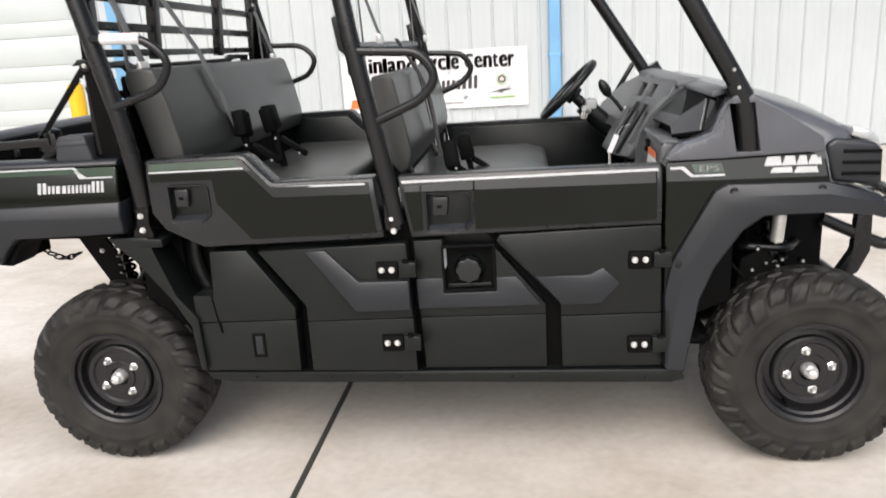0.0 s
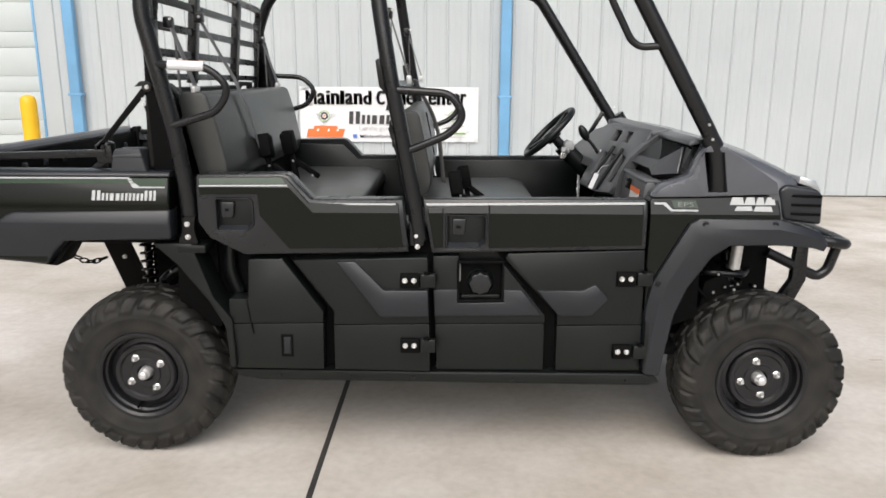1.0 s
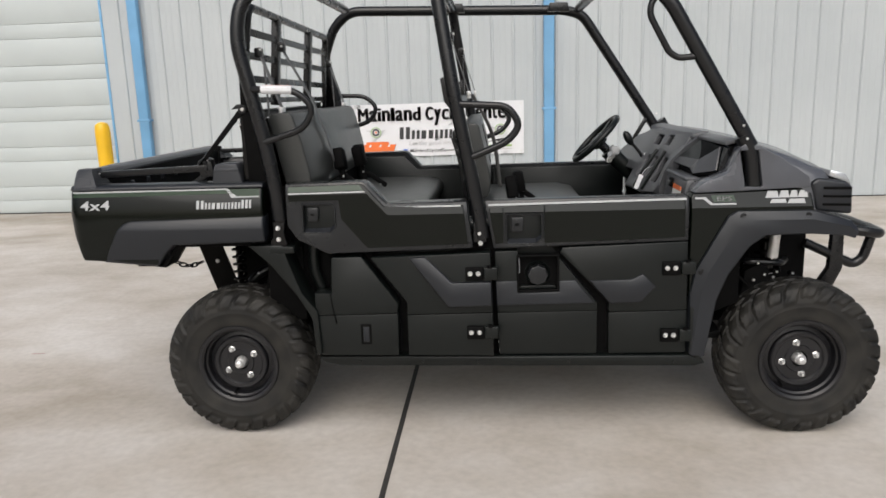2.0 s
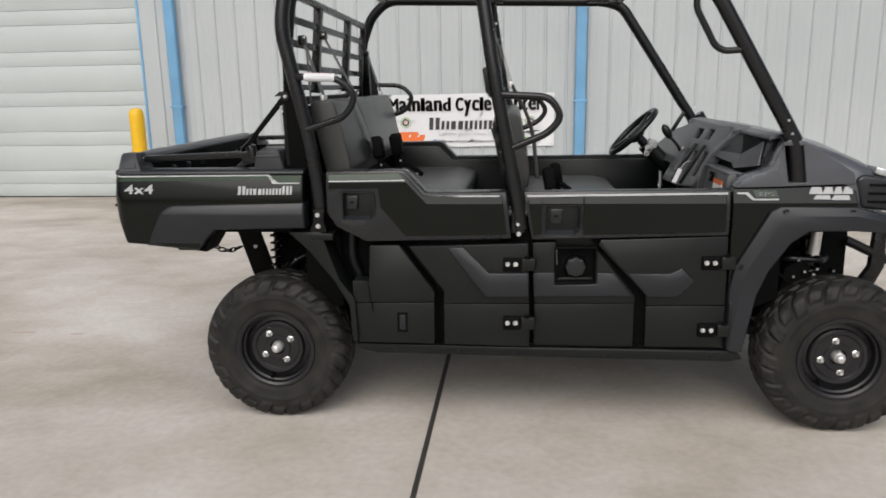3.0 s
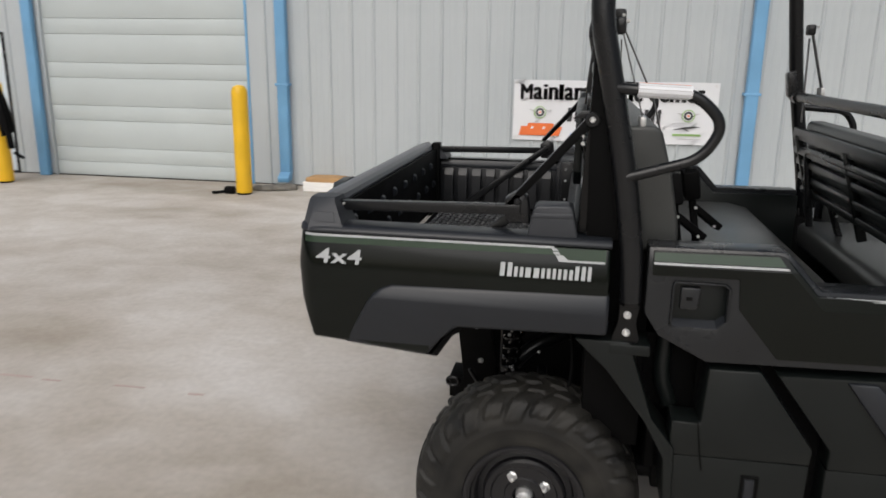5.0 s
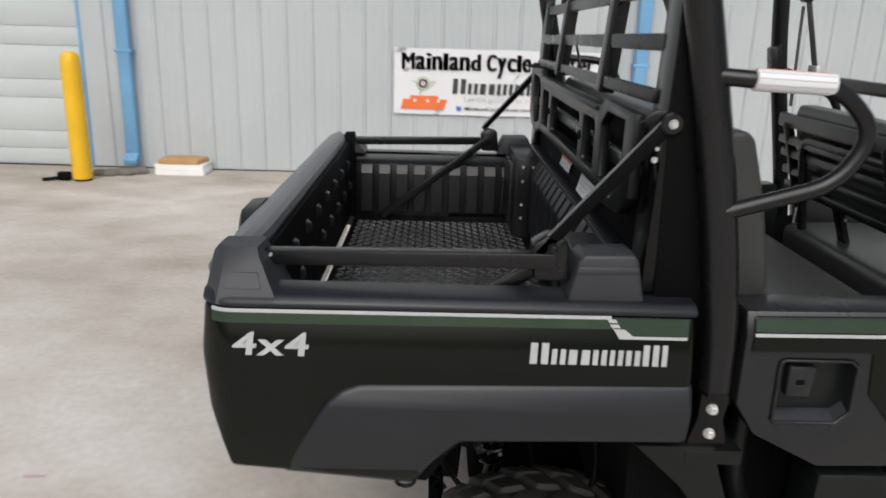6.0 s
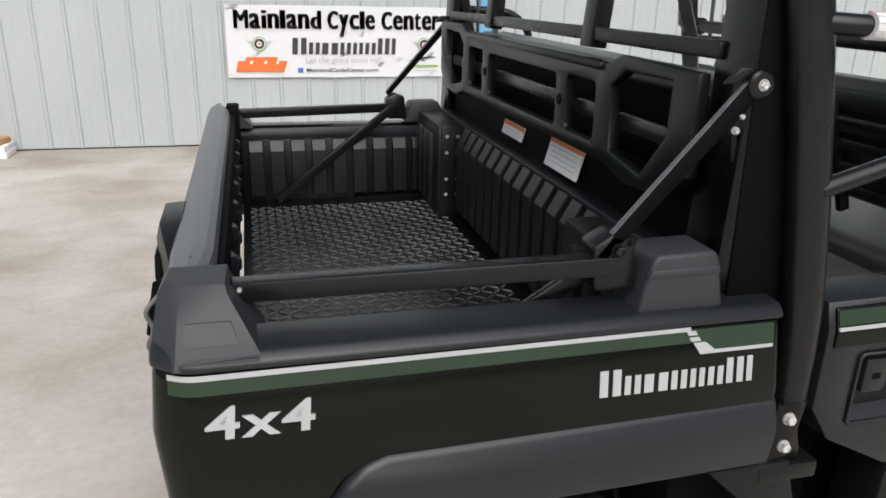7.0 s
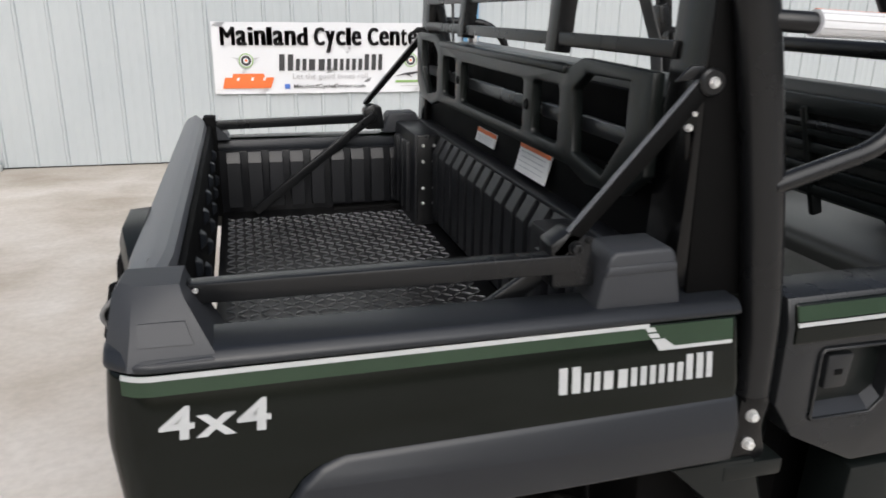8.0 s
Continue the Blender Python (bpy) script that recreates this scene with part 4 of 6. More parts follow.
    part("strut_tab", sp([(0.078, 1.392), (0.100, 1.412), (0.128, 1.412), (0.128, 1.396), (0.100, 1.394)], -0.068, -0.062, side, 0.002), M_STEEL, strut)
    bolt(bed, 0.126, -0.078, 1.392, side, MID_BOLT)
    bolt(bed, 0.106, -0.074, 1.353, side, TINY_BOLT)
    bolt(bed, 0.106, -0.064, 1.334, side, SMALL_BOLT)
    part("gas_link", tube([(0.108, Y(-0.060, side), 1.328), (0.155, Y(-0.048, side), 1.12)], 0.0045, 0, 8), M_GLOSS, bed)
    part("lower_brace", bar((-0.045, Y(-0.020, side), 1.150), (-0.425, Y(0.030, side), 0.872), 0.014, 0.026, 0.004), M_STEEL, bed, "black diagonal bed brace")
    part("rear_hinge", sbox(-0.555, -0.520, -0.03, 0.02, 0.86, 1.16, side, 0.005), M_DARK, bed)
    bolt(bed, -0.512, -0.026, 1.150, side, TINY_BOLT)
# decals on the near side
part("stripe", round_end(lean(sp([(-0.594, 1.062), (0.054, 1.066), (0.070, 1.053), (0.178, 1.053), (0.178, 1.083), (-0.594, 1.083)], -0.1238, -0.122, 0, 0), 0.992, 0.22, 0, 0.008), *REAR_ROUND), M_GREEN, bed, "dark green stripe")
part("stripe_line", round_end(lean(sp([(-0.594, 1.0845), (-0.594, 1.079), (0.052, 1.0815), (0.052, 1.0865)], -0.1246, -0.1225, 0, 0), 0.992, 0.22, 0, 0.008), *REAR_ROUND), M_SILVER, bed, "thin silver line")
for x0, x1, z0, z1 in ((0.046, 0.062, 1.076, 1.0815), (0.050, 0.067, 1.068, 1.0735)):
    part("stripe_dash", lean(sp([(x0, z1), (x1 - 0.003, z1), (x1, z0), (x0 + 0.003, z0)], -0.1246, -0.1225, 0, 0), 0.992, 0.22, 0, 0.008), M_SILVER, bed)
part("stripe_end", lean(sp([(0.056, 1.066), (0.074, 1.066), (0.088, 1.055), (0.176, 1.055), (0.176, 1.0505), (0.066, 1.0505)], -0.1246, -0.1225, 0, 0), 0.992, 0.22, 0, 0.008), M_SILVER, bed)
figure = lettering("4x4", 0.036, 0.122, (-0.558, -0.1245, 1.013), UPRIGHT, 0.018, space=1.10)
figure.transform(Matrix(((1, 0, 0.08, -0.08 * 1.013), (0, 1, 0.22, -0.22 * 0.992 - 0.008), (0, 0, 1, 0), (0, 0, 0, 1))))
part("model_figure", figure, M_SILVER, bed, "silver drive figure")
for ob in word_blocks(BRAND, (-0.078, -0.1235, 1.008), 0.0335, 0.224, 0.001, M_SILVER, bed, "silver brand block"):
    ob.data.transform(Matrix(((1, 0, 0, 0), (0, 1, 0.22, -0.22 * 0.992 - 0.008), (0, 0, 1, 0), (0, 0, 0, 1))))

# tailgate
gate = part("tailgate", box(-0.598, -0.548, 0.000, 1.380, 0.80, 1.155, 0.012, 3), M_PAINT, bed, "dark green tailgate, closed")
part("gate_cap", loft([[(x + dx * (0.012 if x > -0.57 else -0.006), y, z + dx * 0.004) for x, z in [(-0.602, 1.122), (-0.602, 1.150), (-0.596, 1.161), (-0.585, 1.165), (-0.574, 1.168), (-0.566, 1.168), (-0.555, 1.164), (-0.546, 1.155), (-0.542, 1.142), (-0.546, 1.116)]]
                       for y, dx in ((0.006, -1.0), (0.030, -0.7), (0.060, -0.35), (0.110, 0.0), (1.270, 0.0), (1.320, -0.35), (1.350, -0.7), (1.374, -1.0))]), M_CAP, gate, "grey plastic tailgate cap", 24)
part("gate_liner", box(-0.548, -0.532, 0.01, 1.37, 0.87, 1.135, 0.004), M_DARK, gate)
for j in range(2):
    for k in range(8):
        y, z = 0.12 + k * 0.155 + j * 0.07, 1.075 - j * 0.085
        part("stud", prism([(y - 0.016, z - 0.016), (y + 0.016, z - 0.016), (y + 0.016, z + 0.016), (y - 0.016, z + 0.016)], -0.520, -0.531, 0.002, "x", 1, taper=0.45), M_BAND, gate)
latch_hood = part("gate_latch", soften(loft([[(-0.596, y, 1.165 - dz), (-0.626 + dx, y, 1.162 - dz), (-0.632 + dx, y, 1.140 - dz), (-0.630 + dx, y, 1.07), (-0.596, y, 1.07)]
                                             for y, dx, dz in ((0.100, 0.026, 0.050), (0.180, 0.010, 0.018), (0.230, 0.0, 0.002), (0.330, 0.0, 0.0), (0.345, 0.012, 0.006))]), 0.004), M_PLASTIC, gate, "black latch hood", 40)
part("latch_pocket", prism([(0.185, 1.085), (0.320, 1.085), (0.312, 1.128), (0.205, 1.120)], -0.635, -0.624, 0.004, "x"), M_DARK, latch_hood)
for k in range(7):
    sx, sz = -0.612 - 0.006 * math.sin(k * 1.7), 1.135 - 0.017 * k
    part("chain_link", tube([(sx, 0.016, sz), (sx - 0.007, 0.012 + 0.004 * (k % 2), sz - 0.008), (sx, 0.008, sz - 0.018), (sx + 0.006, 0.012, sz - 0.008), (sx, 0.016, sz)], 0.0018, 0.004, 6), M_DARK, gate)
part("latch_lever", bar((-0.606, 0.02, 1.150), (-0.622, 0.03, 1.075), 0.016, 0.012, 0.003), M_DARK, gate)
# grey puts the cable's reflections into its colour
part("latch_cable", tube([(-0.606, 0.0, 1.140), (-0.626, -0.004, 1.120), (-0.614, 0.002, 1.095), (-0.628, 0.004, 1.070), (-0.612, 0.010, 1.050)], 0.0030, 0.02, 8), M_WEBBING, gate, "looped latch cable, greyed for its reflections")
# silver strip painted in for the light at the tailgate's edge gap
part("gate_gap_light", box(-0.530, -0.528, 0.018, 0.028, 0.88, 1.08, 0.0005), M_SILVER, gate, "pale strip standing in for light past the tailgate edge")

# front wall of the bed
fw = part("front_wall", box(0.098, 0.122, -0.03, 1.41, 0.85, 1.128, 0.006), M_LINER, bed, "black ribbed front wall of the bed")
for k in range(13):
    y = 0.258 + k * 0.0672
    part("wall_rib", prism([(0.070, 0.89), (0.100, 0.89), (0.100, 1.126), (0.092, 1.126), (0.068, 1.082)], y, y + 0.044, 0.002), M_LINER, fw, "", 15)
part("wall_ledge", box(0.092, 0.135, -0.02, 1.40, 1.122, 1.136, 0.005), M_LINER, fw)
for side in SIDES:
    col = part("corner_column", sbox(0.022, 0.100, -0.02, 0.245, 0.862, 1.130, side, 0.006), M_LINER, fw, "black bolted corner box")
    part("column_plate", sbox(0.030, 0.100, 0.242, 0.250, 0.875, 1.128, side, 0.003), M_STEEL, col)
    for k in range(3):
        part("column_rib", sbox(0.008, 0.026, 0.02 + 0.066 * k, 0.060 + 0.066 * k, 0.89, 1.10, side, 0.005), M_LINER, col)
    for z in (1.098, 1.052, 0.975, 0.930):
        for x in (0.046, 0.078):
            bolt(col, x, 0.250, z, 1 - side, SMALL_BOLT).location = (x, Y(0.250, side), z)


def lean_x(b, z1, k=0.26):
    """Tilts a plate back about its upper edge."""
    for v in b.verts:
        v.co.x -= k * (z1 - v.co.z)
    return b


part("shield_back", box(0.128, 0.138, 0.0, 1.38, 1.10, 1.235, 0.003), M_DARK, fw)
for y0, y1, z0, z1, head in ((0.726, 0.866, 1.160, 1.192, 0.009), (0.398, 0.562, 1.149, 1.211, 0.013)):
    w = part("warning_label", lean_x(box(0.1245, 0.1275, y0, y1, z0, z1, 0.0004), z1), M_FOAM, fw, "white warning label")
    part("label_header", lean_x(box(0.1235, 0.1243, y0, y1, z1 - head, z1, 0), z1), M_ORANGE, w, "orange header strip")
    for k in range(4):
        zz = z1 - head - 0.006 - k * (z1 - z0 - head) / 5
        part("label_line", lean_x(box(0.1235, 0.1243, y0 + 0.02, y1 - 0.012 - 0.01 * (k % 2), zz - 0.0012, zz, 0), z1), M_GREYINK, w)

# shield with windows behind the rear seat
def octagon(y0, y1, z0, z1, c):
    return [(y0 + c, z0), (y1 - c, z0), (y1, z0 + c), (y1, z1 - c), (y1 - c, z1), (y0 + c, z1), (y0, z1 - c), (y0, z0 + c)]


outline = [(0.0, 1.255), (0.055, 1.215), (0.18, 1.205), (0.25, 1.222), (1.13, 1.222), (1.20, 1.205), (1.325, 1.215), (1.38, 1.255), (1.38, 1.398), (1.16, 1.402), (1.11, 1.384), (0.27, 1.384), (0.22, 1.402), (0.0, 1.398)]
END = [(0.128, 1.230), (0.236, 1.247), (0.247, 1.350), (0.200, 1.378), (0.062, 1.380), (0.064, 1.302)]
windows = [END, octagon(0.302, 0.425, 1.248, 1.350, 0.008), octagon(0.475, 0.905, 1.246, 1.346, 0.008), octagon(0.955, 1.078, 1.248, 1.350, 0.008), [(2 * YC - y, z) for y, z in END[::-1]]]
shield = part("seat_shield", pierced(outline, windows, 0.086, 0.106, "x", 0.004), M_PLASTIC, utv, "black moulded shield with framed windows")
part("top_lip", box(0.080, 0.112, 0.28, 1.10, 1.372, 1.386, 0.004), M_PLASTIC, shield)
for y0, y1 in ((0.06, 0.26), (0.30, 0.43), (0.47, 0.91), (0.95, 1.08), (1.12, 1.32)):
    part("mid_bar", box(0.108, 0.124, y0, y1, 1.280, 1.306, 0.004), M_TRIM, shield)
for y in (0.452, 0.928):
    part("clip_hole", lathe([(0.0, 0.0), (0.009, 0.0), (0.011, 0.003)], 14, "x", (0.083, y, 1.30)), M_DARK, shield)

# wire screen of flat bars over the shield
screen = part("bed_screen", bar((0.118, 0.0, 1.427), (0.118, 1.38, 1.417), 0.014, 0.024, 0.003), M_STEEL, utv, "black flat-bar headboard screen")
for k, z in enumerate((1.512, 1.602, 1.692)):
    x = 0.118 + (z - 1.415) * 0.10
    part("cross_bar", bar((x, 0.0, z), (x, 1.395, z - 0.02), 0.016, 0.028, 0.003), M_STEEL, screen)
part("top_bar", tube([(0.135, -0.005, 1.62), (0.152, 0.005, 1.76), (0.155, 0.04, 1.786), (0.155, 1.35, 1.760), (0.152, 1.385, 1.735), (0.135, 1.395, 1.61)], 0.017, 0.03, 10), M_STEEL, screen)
for y in (0.40, 0.985):
    part("upright", bar((0.121, y, 1.40), (0.155, y, 1.780 - 0.020 * y), 0.045, 0.034, 0.003, up=(1, 0, 0)), M_STEEL, screen)
for y in (-0.028, 2 * YC + 0.028):
    part("side_plate", bar((0.116, y, 1.115), (0.140, y, 1.700), 0.084, 0.022, 0.003, up=(1, 0, 0)), M_GLOSS, screen)
for side in SIDES:
    part("screen_web", sp([(0.128, 1.10), (0.236, 1.10), (0.222, 1.195), (0.197, 1.330), (0.166, 1.475), (0.130, 1.640), (0.122, 1.640), (0.120, 1.40)], -0.072, -0.066, side, 0.002), M_DARK, screen, "black gusset plate")

# roll cage
REAR_LEG = [(0.244, -0.086, 0.945), (0.240, -0.090, 1.06), (0.222, -0.090, 1.195), (0.197, -0.090, 1.330), (0.166, -0.090, 1.475), (0.127, -0.088, 1.650)]
NEAR_HOOP = REAR_LEG + [(0.150, -0.07, 1.800), (0.275, -0.01, 1.905), (1.60, 0.02, 1.868), (1.755, -0.03, 1.775), (2.094, -0.040, 1.195), (2.112, -0.036, 1.03)]
FAR_HOOP = REAR_LEG + [(0.150, -0.085, 1.715), (0.193, -0.07, 1.817), (0.297, -0.05, 1.903), (1.524, -0.03, 1.863), (1.620, -0.035, 1.833), (1.808, -0.04, 1.5515), (2.056, -0.040, 1.177), (2.071, -0.036, 1.02)]
cage = part("roll_cage", tube([(0.95, Y(-0.05, 0), 1.395), (0.95, Y(-0.05, 1), 1.395)], 0.019, 0, 14), M_STEEL, utv, "black tubular roll cage")
for side in SIDES:
    hoop = NEAR_HOOP if side == 0 else FAR_HOOP
    part("cage_hoop", st(hoop, 0.0275, side, 0.12, 20), M_STEEL, cage, "black bent steel tube")
    part("foot_plate", sp([(0.206, 0.838), (0.268, 0.838), (0.273, 0.858), (0.262, 0.900), (0.270, 0.950), (0.218, 0.950), (0.216, 0.900), (0.204, 0.858)], -0.105, -0.070, side, 0.006), M_GLOSS, cage, "black flattened tube foot")
    part("tube_collar", st([(0.244, -0.086, 0.944), (0.244, -0.086, 0.952)], 0.0285, side, 0, 20), M_GLOSS, cage)
    for z in (0.921, 0.875):
        bolt(cage, 0.239, -0.105, z, side)
    part("middle_post", st([(1.056, -0.070, 0.86), (1.033, -0.070, 1.03), (0.951, -0.062, 1.46), (0.900, -0.020, 1.80), (0.890, 0.02, 1.89)], 0.0270, side, 0.12, 20), M_STEEL, cage, "black bent steel tube")
    part("middle_foot", sp([(1.020, 0.845), (1.072, 0.845), (1.066, 0.93), (1.022, 0.93)], -0.088, -0.050, side, 0.005), M_STEEL, cage)
    for x, z in ((1.045, 0.880), (1.049, 0.840)):
        bolt(cage, x, -0.088, z + 0.002, side)
    part("post_plate", sp([(0.918, 1.395), (0.905, 1.485), (0.935, 1.50), (0.962, 1.385), (0.945, 1.37)], -0.060, -0.010, side, 0.004), M_STEEL, cage)
    part("pillar_clamp", st([(2.062, -0.035, 1.238), (2.090, -0.035, 1.192)], 0.033, side, 0, 18), M_STEEL, cage)
    for x, z in ((2.052, 1.275), (2.068, 1.225)):
        bolt(cage, x, -0.070, z, side, SMALL_BOLT)
    part("grab_handle", st([(x, d, z - 0.036 * side) for x, d, z in [(0.168, -0.100, 1.468), (0.222, -0.121, 1.465), (0.350, -0.118, 1.460), (0.420, -0.112, 1.392), (0.375, -0.112, 1.312), (0.212, -0.106, 1.262)]], 0.0130, side, 0.07, 12), M_STEEL, cage, "black tubular grab handle")
    part("grab_handle", st([(x, d, z - 0.036 * side) for x, d, z in [(0.955, -0.070, 1.388), (1.165, -0.080, 1.375), (1.212, -0.082, 1.300), (1.160, -0.080, 1.238), (0.998, -0.072, 1.172)]], 0.0140, side, 0.06, 12), M_STEEL, cage, "black tubular grab handle")
    if side == 0:
        part("pillar_handle", st([(1.745, -0.03, 1.785), (1.702, -0.034, 1.735), (1.700, -0.036, 1.690), (1.775, -0.036, 1.553), (1.810, -0.036, 1.532), (1.895, -0.038, 1.538)], 0.0125, side, 0.04, 12), M_STEEL, cage, "black tubular grab handle")
    part("roof_joint", sp([(0.84, 1.868), (0.96, 1.864), (0.95, 1.912), (0.85, 1.916)], -0.012, 0.05, side, 0.006), M_STEEL, cage)
    part("roof_joint", sp([(1.42, 1.852), (1.54, 1.848), (1.53, 1.896), (1.43, 1.90)], -0.012, 0.05, side, 0.006), M_STEEL, cage)
    part("bar_collar", tube([(0.95, Y(-0.02, side), 1.395), (0.95, Y(0.03, side), 1.395)], 0.027, 0, 14), M_STEEL, cage)
for x, z in ((0.89, 1.888), (1.595, 1.868), (0.28, 1.905)):
    part("roof_bar", tube([(x, 0.02, z), (x, 1.36, z)], 0.0235, 0, 14), M_STEEL, cage)
grip = part("grip_wrap", tube([(0.222, -0.1215, 1.4650), (0.340, -0.1185, 1.4604)], 0.0160, 0, 16), M_WHITE, cage, "white ribbed wrap on the grab handle")
for k in range(5):
    a = radians(-50 + 32 * k)
    part("wrap_fold", tube([(0.224, -0.1215 - 0.0157 * math.cos(a), 1.4650 + 0.0157 * math.sin(a)), (0.338, -0.1185 - 0.0157 * math.cos(a), 1.4604 + 0.0157 * math.sin(a))], 0.0010, 0, 6), M_GREYINK, grip)
part("wrap_edge", bar((0.224, -0.118, 1.4812), (0.338, -0.115, 1.4766), 0.005, 0.001, 0), M_ORANGE, grip)

# seats
def seat(x, top, low, deep, cush_z, cush_x0, cush_x1, y0, name_lab):
    outline = [(0.0, top - 0.03), (0.012, top), (0.086, top + 0.002), (0.104, top - 0.010), (0.136, top - 0.12), (0.160, low + 0.04), (0.164, low), (0.150, low - 0.045), (0.11, low - 0.06), (0.06, low - 0.02)]
    back = part("seat_backrest", prism([(x + deep * u, z) for u, z in outline], y0, 1.38 - y0, 0.014, segs=4), M_VINYL, utv, name_lab, 40)
    for y in ((0.655, 0.725) if top < 1.35 else ()):
        part("seam", tube([(x + deep * 0.111, y, top - 0.03), (x + deep * 0.136, y, top - 0.12), (x + deep * 0.160, y, low + 0.04)], 0.0025, 0.05, 6), M_DARK, back)
    part("back_frame", tube([(x + 0.03, 0.20, top - 0.40), (x - 0.015, 0.20, top - 0.10), (x - 0.015, 1.18, top - 0.10), (x + 0.03, 1.18, top - 0.40)], 0.014, 0.06, 10), M_STEEL, back)
    cush = part("seat_cushion", prism([(cush_x0, cush_z - 0.10), (cush_x0, cush_z - 0.01), (cush_x0 + 0.04, cush_z + 0.004), (cush_x1 - 0.10, cush_z + 0.006), (cush_x1 - 0.015, cush_z - 0.012), (cush_x1, cush_z - 0.05), (cush_x1 - 0.02, cush_z - 0.10)], y0 + 0.01, 1.37 - y0, 0.024, segs=4), M_VINYL, utv, "black vinyl bench seat cushion")
    part("seat_base", box(x + 0.13, cush_x1 - 0.09, 0.05, 1.33, 0.42, cush_z - 0.095, 0.01), M_DARK, cush)
    return back


rear_back = seat(0.194, 1.372, 1.092, 1.0, 0.950, 0.314, 0.815, 0.014, "black vinyl rear bench backrest")
# added black sheet: shadow on the seat back seen through the shield windows
part("back_shade", box(0.168, 0.184, 0.04, 1.34, 1.06, 1.352, 0.006), M_DARK, rear_back, "matte black sheet for the shade behind the rear seat")
front_back = seat(0.972, 1.306, 1.050, 0.74, 0.905, 0.985, 1.560, 0.09, "black vinyl front bench backrest")
shell = part("back_shell", box(0.940, 0.964, 0.070, 1.345, 1.232, 1.278, 0.008), M_PLASTIC, front_back, "black slatted seat-back shell")
for k, z in enumerate((1.19, 1.145, 1.085, 1.03)):
    part("slat", box(0.950 + 0.015 * k, 0.976 + 0.015 * k, 0.070, 1.345, z - 0.014, z + 0.014, 0.006), M_PLASTIC, front_back)
for y in (0.13, 0.70, 1.28):
    part("shell_post", bar((0.945, y, 1.25), (1.03, y, 0.96), 0.02, 0.03, 0.004), M_PLASTIC, front_back)
for y in (0.36, 1.02):
    part("leg_foot", box(0.985, 1.075, y - 0.05, y + 0.05, 0.815, 0.827, 0.004), M_STEEL, front_back)
    part("seat_leg", bar((1.02, y, 1.02), (1.10, y, 0.80), 0.05, 0.016, 0.004), M_STEEL, front_back)
    bolt(front_back, 1.035, y - 0.03, 0.985, 0, SMALL_BOLT)

# belts, buckles and their anchors
strap = part("seat_belt", bar((0.190, 0.330, 1.640), (0.300, 0.366, 1.420), 0.040, 0.003, 0.001, up=(1, 0, 0.5)), M_WEBBING, utv, "grey seat belt webbing")
part("belt_guide", box(0.170, 0.204, 0.306, 0.352, 1.628, 1.668, 0.008), M_STEEL, strap)
bolt(strap, 0.196, 0.300, 1.650, 0, SMALL_BOLT)
for p, q in (((0.300, 0.366, 1.421), (0.346, 0.405, 1.270)), ((0.346, 0.405, 1.271), (0.372, 0.450, 1.130))):
    part("belt_run", bar(p, q, 0.040, 0.003, 0.001, up=(1, 0, 0.25)), M_WEBBING, strap)
for x, top, cz, ys in ((0.175, 1.60, 0.945, (0.03, 1.32)), (0.935, 1.64, 0.905, (0.12, 1.27))):
    for k, y in enumerate(ys):
        b = part("seat_belt", bar((x + 0.01, y, top), (x + 0.075, y + 0.02, top - 0.21), 0.038, 0.003, 0.001, up=(1, 0, 0)), M_WEBBING, utv, "grey seat belt webbing")
        part("belt_guide", box(x - 0.012, x + 0.018, y - 0.022, y + 0.022, top - 0.010, top + 0.030, 0.008), M_STEEL, b)
        bolt(b, x + 0.02, y - 0.032, top + 0.02, 0, SMALL_BOLT)
        part("belt_tail", bar((x + 0.010, y + 0.03, top - 0.02), (x + 0.02, y + 0.03, top - 0.34), 0.02, 0.003, 0.001, up=(1, 0, 0)), M_WEBBING, b)
        part("tongue", box(x + 0.066, x + 0.082, y - 0.01, y + 0.05, top - 0.235, top - 0.205, 0.004), M_ZINC, b)
    if x < 0.5:
        continue
    yy = 0.40
    part("lap_belt", tube([(x + 0.08, yy + 0.02, top - 0.22), (x + 0.175, yy + 0.10, top - 0.40), (x + 0.20, yy + 0.14, cz + 0.08)], 0.014, 0.1, 8, squash=0.2), M_WEBBING, utv, "grey diagonal belt strap")
for x, z, y, tilt, tall in ((0.395, 0.950, 0.46, 0.02, 0.240), (0.465, 0.955, 0.60, -0.01, 0.240), (1.195, 0.835, 0.42, 0.03, 0.205), (1.235, 0.840, 0.62, 0.0, 0.205)):
    bk = part("belt_buckle", bar((x, y, z + tall - 0.095), (x - 0.016, y + tilt, z + tall), 0.085, 0.052, 0.010, up=(1, 0, 0)), M_DARK, utv, "black seat belt buckle")
    part("buckle_stem", bar((x + 0.03, y, z - 0.02), (x, y, z + tall - 0.09), 0.030, 0.022, 0.003, up=(1, 0, 0)), M_DARK, bk)
    part("buckle_strap", bar((x + 0.01, y + 0.04, z + 0.11), (x + 0.105, y + 0.07, z + 0.035), 0.05, 0.024, 0.006), M_DARK, bk)
    part("release_button", bar((x - 0.015, y + tilt, z + tall - 0.008), (x - 0.0165, y + tilt, z + tall + 0.004), 0.052, 0.030, 0.001, up=(1, 0, 0)), M_DARK, bk)
    bolt(bk, x + 0.012, y - 0.024, z + 0.115, 0, SMALL_BOLT)
    bolt(bk, x + 0.085, y + 0.03, z + 0.045, 0, SMALL_BOLT)


